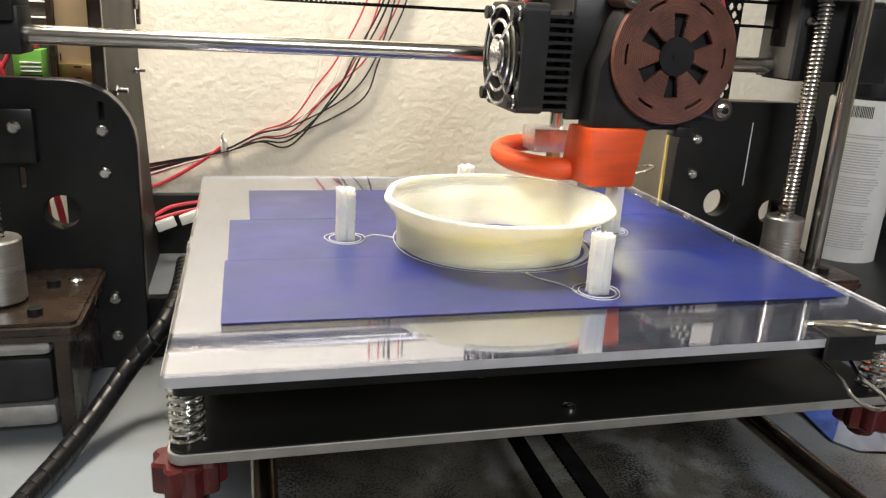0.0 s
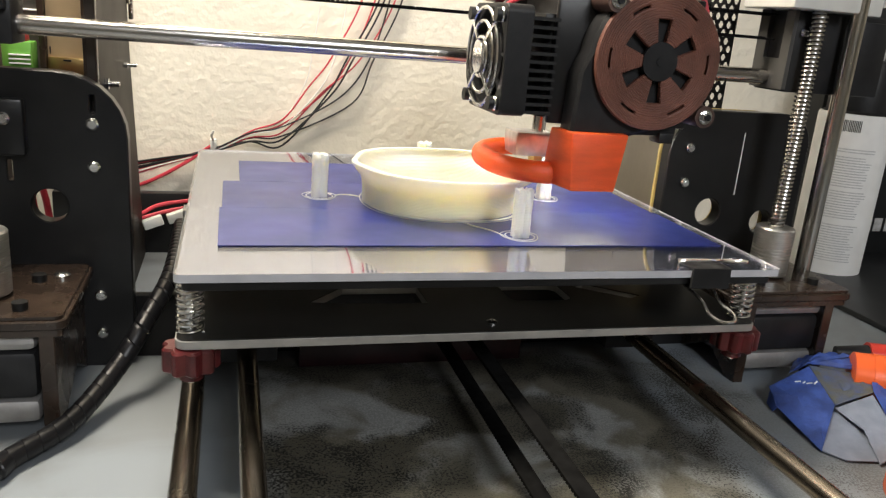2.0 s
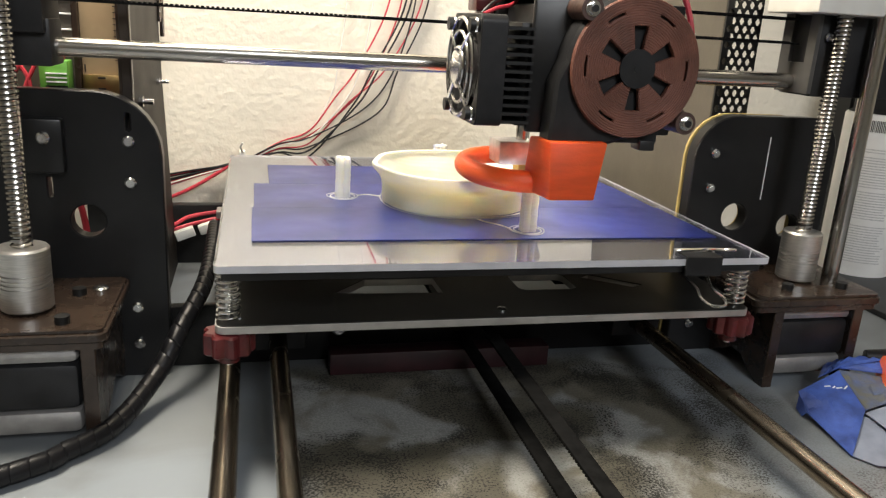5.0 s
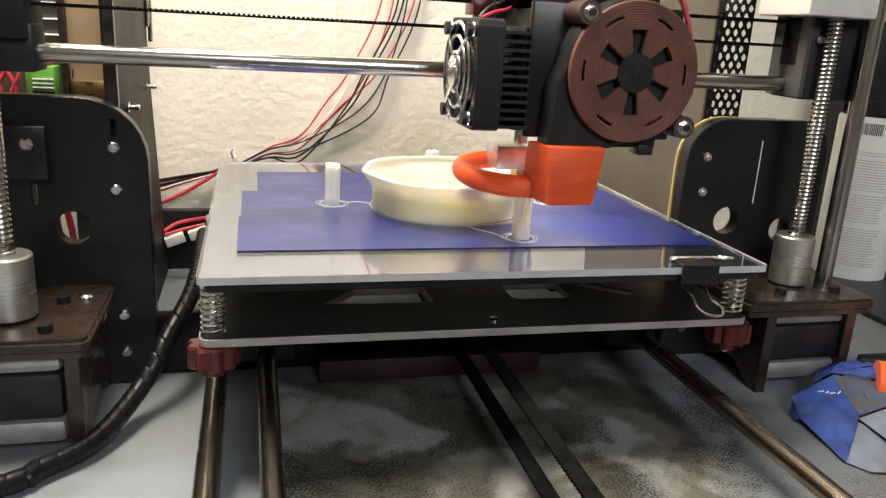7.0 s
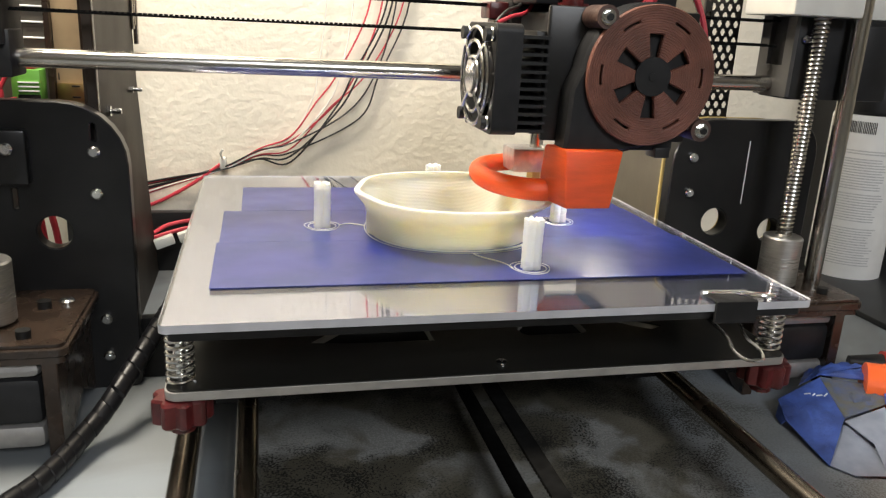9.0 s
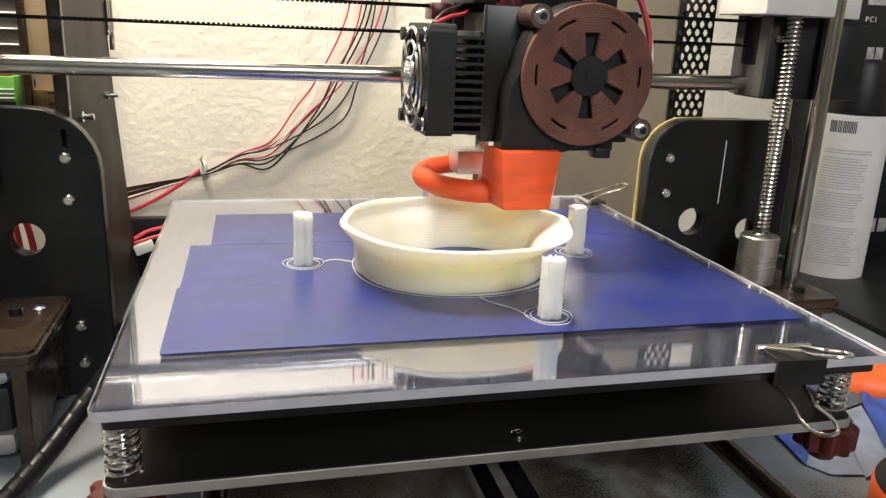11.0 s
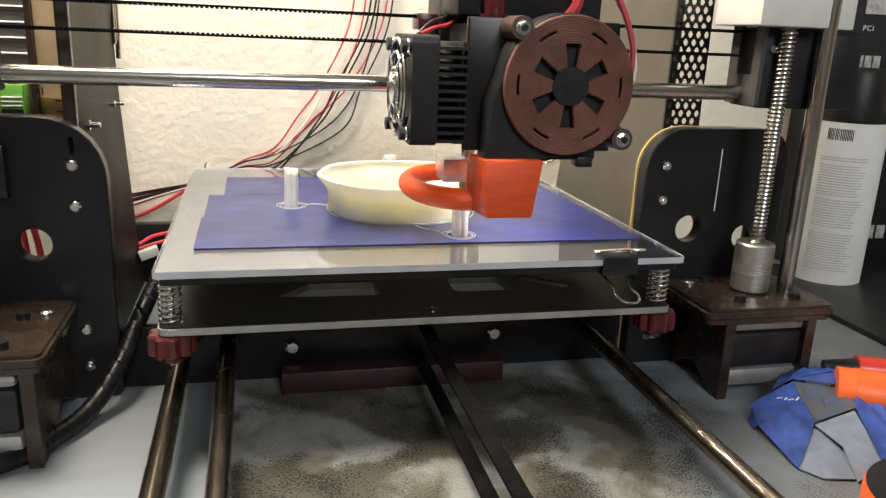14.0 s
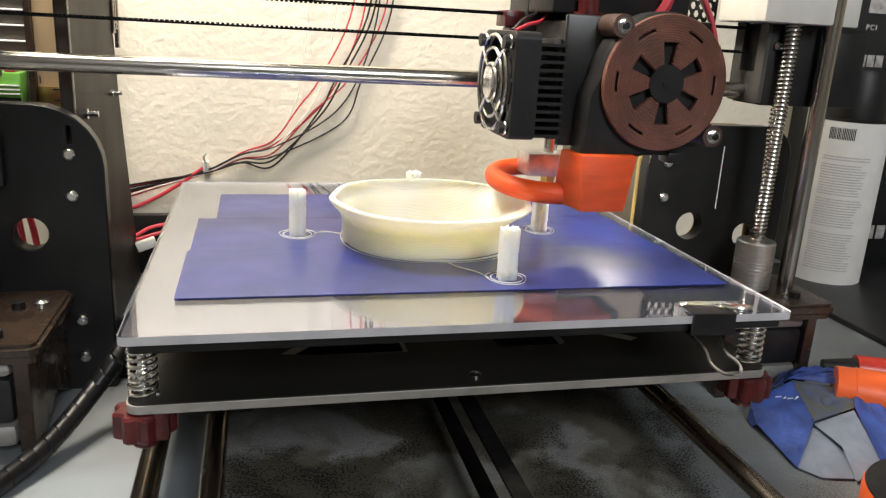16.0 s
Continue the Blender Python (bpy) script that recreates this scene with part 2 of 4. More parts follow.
def part(name, bm, material, parent=None, label=""):
    """Links a bmesh in world places as one mesh under a thing or part."""
    if parent:
        bmesh.ops.translate(bm, verts=bm.verts, vec=-root_of(parent).location)
    bmesh.ops.recalc_face_normals(bm, faces=bm.faces)
    me = bpy.data.meshes.new(name)
    bm.to_mesh(me)
    bm.free()
    smooth(me)
    mats = material if isinstance(material, (list, tuple)) else [material]
    for m in mats:
        me.materials.append(m)
    ob = new(name, me)
    if parent:
        ob.parent = parent
    if label:
        ob["label"] = label
    return ob


def lone(name, bm, material, base, label, category, group="", kind=""):
    """A thing that is one mesh, with its origin at base."""
    bmesh.ops.translate(bm, verts=bm.verts, vec=-Vector(base))
    ob = part(name, bm, material)
    ob.location = base
    return tagged(ob, label, category, group, kind)


def B():
    return bmesh.new()


def box(bm, x0, x1, y0, y1, z0, z1, bevel=0.0, m=None, mi=0):
    r = bmesh.ops.create_cube(bm, size=1)
    vs = r["verts"]
    bmesh.ops.scale(bm, vec=(x1 - x0, y1 - y0, z1 - z0), verts=vs)
    bmesh.ops.translate(bm, vec=((x0 + x1) / 2, (y0 + y1) / 2, (z0 + z1) / 2), verts=vs)
    faces = {f for v in vs for f in v.link_faces}
    if bevel:
        es = list({e for v in vs for e in v.link_edges})
        r = bmesh.ops.bevel(bm, geom=es, offset=bevel, segments=2, affect="EDGES", profile=0.5)
        vs = list({v for f in r["faces"] for v in f.verts} | {v for f in faces if f.is_valid for v in f.verts})
        faces = {f for v in vs for f in v.link_faces}
    for f in faces:
        if f.is_valid:
            f.material_index = mi
    if m:
        bmesh.ops.transform(bm, matrix=m, verts=vs)
    return bm


def cyl(bm, p0, p1, r, r2=None, seg=24, cap=True):
    p0, p1 = Vector(p0), Vector(p1)
    d = p1 - p0
    q = Vector((0, 0, 1)).rotation_difference(d).to_matrix().to_4x4()
    bmesh.ops.create_cone(bm, cap_ends=cap, cap_tris=False, segments=seg, radius1=r, radius2=r if r2 is None else r2,
                          depth=d.length, matrix=Matrix.Translation((p0 + p1) / 2) @ q)
    return bm


def tube(bm, pts, r, seg=8, smooth_steps=0, closed=False):
    pts = [Vector(p) for p in pts]
    if smooth_steps:
        fine = []
        n = len(pts)
        for i in range(n if closed else n - 1):
            a, b, c, d = (pts[(i - 1) % n], pts[i], pts[(i + 1) % n], pts[(i + 2) % n]) if closed else (
                pts[max(i - 1, 0)], pts[i], pts[i + 1], pts[min(i + 2, n - 1)])
            for k in range(smooth_steps):
                t = k / smooth_steps
                fine.append(0.5 * (2 * b + (c - a) * t + (2 * a - 5 * b + 4 * c - d) * t * t + (3 * b - a - 3 * c + d) * t ** 3))
        pts = fine + ([] if closed else [pts[-1]])
    rings, up, n = [], None, len(pts)
    for i, p in enumerate(pts):
        if closed:
            t = (pts[(i + 1) % n] - pts[i - 1]).normalized()
        else:
            t = (pts[min(i + 1, n - 1)] - pts[max(i - 1, 0)]).normalized()
        if up is None:
            up = t.orthogonal().normalized()
        up = (up - t * up.dot(t)).normalized()
        side = t.cross(up)
        rr = r(i / max(1, n - 1)) if callable(r) else r
        rings.append([bm.verts.new(p + rr * (math.cos(2 * math.pi * k / seg) * up + math.sin(2 * math.pi * k / seg) * side)) for k in range(seg)])
    for i in range(n if closed else n - 1):
        a, b = rings[i], rings[(i + 1) % n]
        for k in range(seg):
            bm.faces.new((a[k], a[(k + 1) % seg], b[(k + 1) % seg], b[k]))
    if not closed:
        bm.faces.new(rings[0][::-1]), bm.faces.new(rings[-1])
    return bm


def lathe(bm, profile, centre, seg=32):
    rings = [[bm.verts.new((centre[0] + r * math.cos(2 * math.pi * k / seg), centre[1] + r * math.sin(2 * math.pi * k / seg), centre[2] + z))
              for k in range(seg)] for r, z in profile]
    for a, b in zip(rings, rings[1:]):
        for k in range(seg):
            bm.faces.new((a[k], a[(k + 1) % seg], b[(k + 1) % seg], b[k]))
    bm.faces.new(rings[0][::-1]), bm.faces.new(rings[-1])
    return bm


def sheet(loops, thick, m, bevel=0.0):
    """A flat plate with holes: the first loop is its outline, the rest are holes; m lays its xy plane into the world."""
    cu = bpy.data.curves.new("sheet", "CURVE")
    cu.dimensions, cu.fill_mode = "2D", "BOTH"
    cu.extrude, cu.bevel_depth, cu.bevel_resolution = max(thick / 2 - bevel, 0.00001), bevel, 0
    for loop in loops:
        sp = cu.splines.new("POLY")
        sp.points.add(len(loop) - 1)
        for p, (x, y) in zip(sp.points, loop):
            p.co = (x, y, 0, 1)
        sp.use_cyclic_u = True
    ob = bpy.data.objects.new("sheet", cu)
    scene.collection.objects.link(ob)
    me = bpy.data.meshes.new_from_object(ob.evaluated_get(bpy.context.evaluated_depsgraph_get()))
    bm = bmesh.new()
    bm.from_mesh(me)
    bpy.data.objects.remove(ob)
    bpy.data.curves.remove(cu)
    bpy.data.meshes.remove(me)
    bmesh.ops.remove_doubles(bm, verts=bm.verts, dist=1e-6)
    bmesh.ops.transform(bm, matrix=m, verts=bm.verts)
    return bm


def circle(x, y, r, n=28, ry=None):
    return [(x + r * math.cos(2 * math.pi * k / n), y + (ry or r) * math.sin(2 * math.pi * k / n)) for k in range(n)]


def rounded(x0, x1, y0, y1, rs, n=7):
    """A rectangle with corner radii, from lower left round to upper left."""
    out = []
    rs = rs if isinstance(rs, (tuple, list)) else [rs] * 4
    for (cx, cy, a), r in zip(((x0, y0, 180), (x1, y0, 270), (x1, y1, 0), (x0, y1, 90)), rs):
        px, py = cx + (r if cx == x0 else -r), cy + (r if cy == y0 else -r)
        if r == 0:
            out.append((cx, cy))
            continue
        for k in range(n + 1):
            w = radians(a + 90 * k / n)
            out.append((px + r * math.cos(w), py + r * math.sin(w)))
    return out


UP_Y = lambda y: Matrix.Translation((0, y, 0)) @ pose(0, 0, 0, 90, 0, 0)        # sheet in the xz plane
UP_X = lambda x: Matrix.Translation((x, 0, 0)) @ Matrix(((0, 0, 1, 0), (1, 0, 0, 0), (0, 1, 0, 0), (0, 0, 0, 1)))  # sheet in the yz plane
FLAT = lambda z: Matrix.Translation((0, 0, z))


def screw(parent, p, axis, r=0.0025, h=0.002, name="screw"):
    """A socket or cross head screw whose head points along axis."""
    p, axis = Vector(p), Vector(axis)
    bm = B()
    cyl(bm, p, p + axis * h * 0.6, r, r, 16)
    cyl(bm, p + axis * h * 0.6, p + axis * h, r, r * 0.7, 16)
    cyl(bm, p + axis * h, p + axis * (h + 0.0002), r * 0.35, r * 0.35, 6)
    return part(name, bm, M_zinc, parent)


def coil(bm, centre, z0, z1, r, wire, turns, seg=6):
    n = int(turns * 16)
    pts = []
    for i in range(n + 1):
        f = i / n
        a = 2 * math.pi * turns * f
        pts.append((centre[0] + r * math.cos(a), centre[1] + r * math.sin(a), z0 + (z1 - z0) * f))
    return tube(bm, pts, wire, seg)


# ---- setting ----
WALL_Y = 0.262
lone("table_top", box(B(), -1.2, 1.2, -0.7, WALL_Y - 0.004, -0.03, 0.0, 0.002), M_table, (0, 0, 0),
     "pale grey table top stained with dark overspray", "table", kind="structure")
lone("wall_back", box(B(), -1.6, 1.6, WALL_Y, WALL_Y + 0.1, -0.75, 1.75), M_wall, (0, WALL_Y, 0),
     "cream wall with knockdown plaster texture", "wall", kind="structure")
lone("wall_left", box(B(), -1.7, -1.6, -2.2, WALL_Y, -0.75, 1.75), M_wall, (-1.6, 0, 0), "cream textured side wall", "wall", kind="structure")
lone("wall_right", box(B(), 1.6, 1.7, -2.2, WALL_Y, -0.75, 1.75), M_wall, (1.6, 0, 0), "cream textured side wall", "wall", kind="structure")
lone("wall_front", box(B(), -1.7, 1.7, -2.3, -2.2, -0.75, 1.75), M_wall, (0, -2.2, 0), "cream wall behind the camera", "wall", kind="structure")
lone("ceiling", box(B(), -1.7, 1.7, -2.3, WALL_Y + 0.1, 1.75, 1.85), M_ceiling, (0, 0, 1.75), "white ceiling", "ceiling", kind="structure")
lone("floor", box(B(), -1.7, 1.7, -2.3, WALL_Y + 0.1, -0.85, -0.75), M_brown, (0, 0, -0.75), "brown floor below the table", "floor", kind="structure")


# ---- printer frame ----
def printer_frame():
    fr = thing("printer_frame", (0, 0.08, 0), "black acrylic desktop printer frame standing on the table", "printer frame")
    y = 0.079
    # left upright
    left = part("front_plate", sheet([rounded(-0.27, -0.1348, 0.0, 0.1288, [0.002, 0.004, 0.026, 0.004]), circle(-0.1655, 0.0738, 0.0077),
                                      rounded(-0.181, -0.178, 0.0835, 0.0935, 0.0012), rounded(-0.149, -0.146, 0.1125, 0.121, 0.0012)], 0.008, UP_Y(y), 0.0006), M_black, fr)
    right = part("front_plate", sheet([rounded(0.1222, 0.2040, 0.0, 0.1275, [0.002, 0.002, 0.016, 0.022]), circle(0.150, 0.0752, 0.0078),
                                       circle(0.1835, 0.0700, 0.0070)], 0.008, UP_Y(y), 0.0006), M_black, fr)
    part("edge_film", sheet([rounded(0.1210, 0.19, 0.0, 0.1283, [0.001, 0.001, 0.016, 0.0225]), circle(0.150, 0.0752, 0.0085), circle(0.1835, 0.0700, 0.0076)], 0.0016, UP_Y(0.0842)), M_yellow, right, "yellow protective film on the rear face")
    # White strip laid on the plate, painted as the lit wall behind a slot.
    part("painted_slot", box(B(), 0.1635, 0.1639, 0.0745, 0.0749, 0.0848, 0.1176), M_bar_white, right, "thin white strip painted as light through a slot")
    for x, s in ((-0.1475, left), (0.1326, right)):
        for z in (0.1087, 0.0908, 0.0338, 0.0160):
            screw(s, (x, 0.0748, z), (0, -1, 0))
    # switch and slotted bracket on the left upright
    bm = box(B(), -0.196, -0.172, 0.069, 0.0748, 0.0955, 0.118, 0.001)
    br = part("bracket", bm, M_black, left)
    screw(br, (-0.179, 0.0688, 0.1105), (0, -1, 0), 0.0026)
    # bars across
    part("crossbar", box(B(), -0.138, 0.120, 0.083, 0.089, 0.0, 0.030, 0.0006), M_black, fr)
    for x, z in ((-0.056, 0.017), (0.048, 0.019)):
        screw(fr, (x, 0.0829, z), (0, -1, 0), 0.0038, 0.003)
    part("tie_bar", box(B(), -0.062, 0.0485, 0.064, 0.0755, 0.0, 0.0108, 0.0008), M_maroon, fr, "dark red plastic bar")
    part("rear_bar", box(B(), -0.20, 0.19, 0.245, 0.253, 0.0, 0.040, 0.0006), M_black, fr)
    part("front_bar", box(B(), -0.15, 0.15, -0.232, -0.224, 0.0, 0.05, 0.0006), M_black, fr)
    # side panels with a raked rear edge
    lp = part("side_panel", sheet([[(0.0832, 0.0), (0.244, 0.0), (0.228, 0.040), (0.199, 0.122), (0.184, 0.20), (0.176, 0.36), (0.0832, 0.36)]],
                                  0.004, UP_X(-0.1482), 0.0004), M_brown, fr, "dark brown raked side panel")
    part("panel_stile", box(B(), -0.1512, -0.1459, 0.0831, 0.0875, 0.0, 0.36, 0.0004), M_edge, lp)
    rp = part("side_panel", sheet([[(0.0925, 0.0), (0.244, 0.0), (0.236, 0.05), (0.2235, 0.10), (0.2025, 0.20), (0.19, 0.36), (0.0925, 0.36)],
                                   circle(0.146, 0.129, 0.0014, 12)], 0.005, UP_X(0.1400), 0.0004), M_tan, fr, "tan raked side panel")
    for q, r in (((-0.1462, 0.1030, 0.1225), 0.0030), ((-0.1462, 0.172, 0.1256), 0.0022)):
        bm = B()
        cyl(bm, q, (q[0] + 0.0018, q[1], q[2]), r * 0.85, r * 0.85, 6)
        cyl(bm, q, (q[0] + 0.0062, q[1], q[2]), r * 0.45, r * 0.45, 12)
        part("bolt_or_hole", bm, M_zinc, lp)
    # Black discs drawn as the dark of small holes in the tan panel.
    for q in ((0.1376, 0.200, 0.125), (0.1376, 0.175, 0.118)):
        bm = B()
        cyl(bm, q, (q[0] - 0.0006, q[1], q[2]), 0.0011, 0.0011, 10)
        part("bolt_or_hole", bm, M_black, rp, "small black disc standing in for a dark hole")
    for dy, z1 in ((0.0, 0.148), (-0.0045, 0.158), (-0.008, 0.156)):
        part("metal_strip", box(B(), -0.1461, -0.1438 + dy * 0.1, 0.1965 + dy, 0.2005 + dy * 0.8, z1, 0.30, 0.0003), M_rod_dark, lp)
    # perforated strip
    holes = []
    for i in range(30):
        for j in range(4):
            holes.append(circle(0.1395 + j * 0.0046 + (i % 2) * 0.0022, 0.098 + i * 0.0040, 0.0017, 6, 0.0019))
    part("perforated_strip", sheet([rounded(0.1370, 0.1575, 0.09, 0.24, 0.0005)] + holes, 0.0012, UP_Y(0.0905)), M_black, fr, "black perforated strip with hexagonal holes")
    # guide rods along the bed's travel
    for x, z in ((-0.0862, 0.022), (0.0953, 0.022), (-0.1065, 0.022)):
        bm = B()
        cyl(bm, (x, -0.228, z), (x, 0.256, z), 0.004 if x != -0.1065 else 0.0042, seg=28)
        part("guide_rod", bm, M_rod_dark, fr, "oily polished steel guide rod")
    for z in (0.0325, 0.0122):
        bm = box(B(), 0.0035, 0.0095, -0.224, 0.25, z - 0.0005, z + 0.0005)
        for i in range(180):
            yy = -0.12 + i * 0.002
            box(bm, 0.0035, 0.0095, yy, yy + 0.001, z - 0.001, z - 0.0005)
        part("drive_belt", bm, M_belt, fr)
    # lead screw towers
    for sx, cy, x0, x1, yf, lx in ((-0.182, 0.037, -0.2165, -0.1505, 0.0125, -1), (0.1746, 0.0515, 0.1354, 0.2056, 0.0245, 1)):
        loops = [rounded(x0, x1, yf, 0.0748, [0.004, 0.004, 0.001, 0.001])]
        sh = part("motor_shelf", sheet(loops, 0.0036, FLAT(0.0452), 0.0005), M_edge, fr, "brown laser-cut motor shelf")
        part("shelf_top", sheet([rounded(x0 + 0.0008, x1 - 0.0008, yf + 0.0008, 0.0745, 0.003)], 0.0012, FLAT(0.0477)), M_edge, sh)
        part("shelf_under", sheet([rounded(x0 + 0.001, x1 - 0.001, yf + 0.0012, 0.0745, 0.003)], 0.0028, FLAT(0.0418)), M_edge, sh)
        for xa in ((x0 + (0.007 if lx < 0 else 0.0125), x0 + (0.0125 if lx < 0 else 0.018)), (x1 - (0.0095 if lx < 0 else 0.0125), x1 - (0.004 if lx < 0 else 0.007))):
            outline = [(yf + 0.003, 0.0), (yf + 0.009, 0.0), (0.052, 0.012), (0.0748, 0.0), (0.0748, 0.0404), (yf + 0.003, 0.0404)]
            part("shelf_leg", sheet([outline], 0.0055, UP_X((xa[0] + xa[1]) / 2), 0.0004), M_edge, sh)
        mo = part("stepper_motor", box(B(), sx - 0.021, sx + 0.021, cy - 0.021, cy + 0.021, 0.0145, 0.0335, 0.003), M_black_plastic, sh)
        part("motor_cap", box(B(), sx - 0.0212, sx + 0.0212, cy - 0.0212, cy + 0.0212, 0.0337, 0.0402, 0.003), M_motor_cap, mo)
        part("motor_cap", box(B(), sx - 0.0212, sx + 0.0212, cy - 0.0212, cy + 0.0212, 0.0045, 0.0143, 0.003), M_motor_cap, mo)
        for dx in (-0.0155, 0.0155):
            for dy in (-0.0155, 0.0155):
                bm = B()
                cyl(bm, (sx + dx, cy + dy, 0.0483), (sx + dx, cy + dy, 0.0513), 0.0027, seg=14)
                part("cap_screw", bm, M_black_metal, sh)
        screw(sh, (x1 - 0.0085 if lx < 0 else x0 + 0.012, 0.057 if lx < 0 else 0.064, 0.0483), (0, 0, 1), 0.0032)
        # coupling with its cut helix
        bm = lathe(B(), [(0.0088, 0), (0.0095, 0.0007), (0.0095, 0.009)] + [p for k in range(4) for p in
                   ((0.0095, 0.0095 + k * 0.0017), (0.0088, 0.0096 + k * 0.0017), (0.0088, 0.0101 + k * 0.0017), (0.0095, 0.0102 + k * 0.0017))]
                   + [(0.0095, 0.024), (0.0088, 0.0248)], (sx, cy, 0.0492), 36)
        cp = part("shaft_coupling", bm, M_alu, sh)
        bm = B()
        cyl(bm, (sx, cy, 0.0483), (sx, cy, 0.0495), 0.0045)
        part("shaft", bm, M_steel, cp)
        bm = B()
        cyl(bm, (sx, cy, 0.072), (sx, cy, 0.40), 0.0030, seg=20)
        coil(bm, (sx, cy), 0.0735, 0.235, 0.0034, 0.0007, 80, 5)
        part("lead_screw", bm, M_steel, cp, "threaded steel lead screw")
        if lx > 0:
            bm = B()
            cyl(bm, (0.1952, 0.0505, 0.047), (0.1952, 0.0505, 0.40), 0.004, seg=28)
            part("upright_rod", bm, M_steel, fr)
    return fr


def x_gantry():
    g = thing("x_gantry", (0, 0.07, 0.1466), "black gantry ends joined by a polished steel rod", "gantry")
    bm = B()
    cyl(bm, (-0.19, 0.07, 0.1467), (0.17, 0.07, 0.1467), 0.0038, seg=32)
    part("cross_rod", bm, M_steel, g, "polished steel rod")
    e = part("gantry_end", box(B(), 0.1668, 0.2190, 0.056, 0.080, 0.1405, 0.1785, 0.0008), M_black_plastic, g)
    part("rod_holder", box(B(), 0.2030, 0.2192, 0.0535, 0.0558, 0.1408, 0.176, 0.0008), M_black_plastic, e)
    bm = sheet([rounded(0.0555, 0.0805, 0.1415, 0.205, 0.0005), rounded(0.0615, 0.0735, 0.156, 0.196, 0.0004)], 0.0022, UP_X(0.1655))
    part("idler_bracket", bm, mat("grey_plastic", (0.055, 0.053, 0.05), 0.5), e, "grey plastic idler bracket")
    part("top_block", box(box(B(), 0.1535, 0.1905, 0.0440, 0.082, 0.1788, 0.205, 0.0012), 0.1906, 0.2145, 0.0565, 0.080, 0.1788, 0.205, 0.001), M_white_plastic, e, "translucent white plastic top block")
    screw(e, (0.1708, 0.0558, 0.1685), (0, -1, 0), 0.0021)
    e2 = part("gantry_end", box(B(), -0.215, -0.1725, 0.056, 0.084, 0.152, 0.205, 0.0008), M_black_plastic, g)
    part("rod_clamp", box(B(), -0.19, -0.1712, 0.060, 0.080, 0.1395, 0.1575, 0.001), M_black_plastic, e2)
    for z, x1 in ((0.1646, 0.1642), (0.1764, 0.1642)):
        bm = box(B(), -0.178, x1, 0.067, 0.073, z - 0.0004, z + 0.0004)
        for i in range(168):
            xx = -0.176 + i * 0.002
            box(bm, xx, xx + 0.001, 0.067, 0.073, z - 0.0010 if z > 0.17 else z + 0.0004, z - 0.0004 if z > 0.17 else z + 0.0010)
        part("timing_belt", bm, M_belt, g, "toothed black rubber belt")
    return g


printer_frame()
x_gantry()


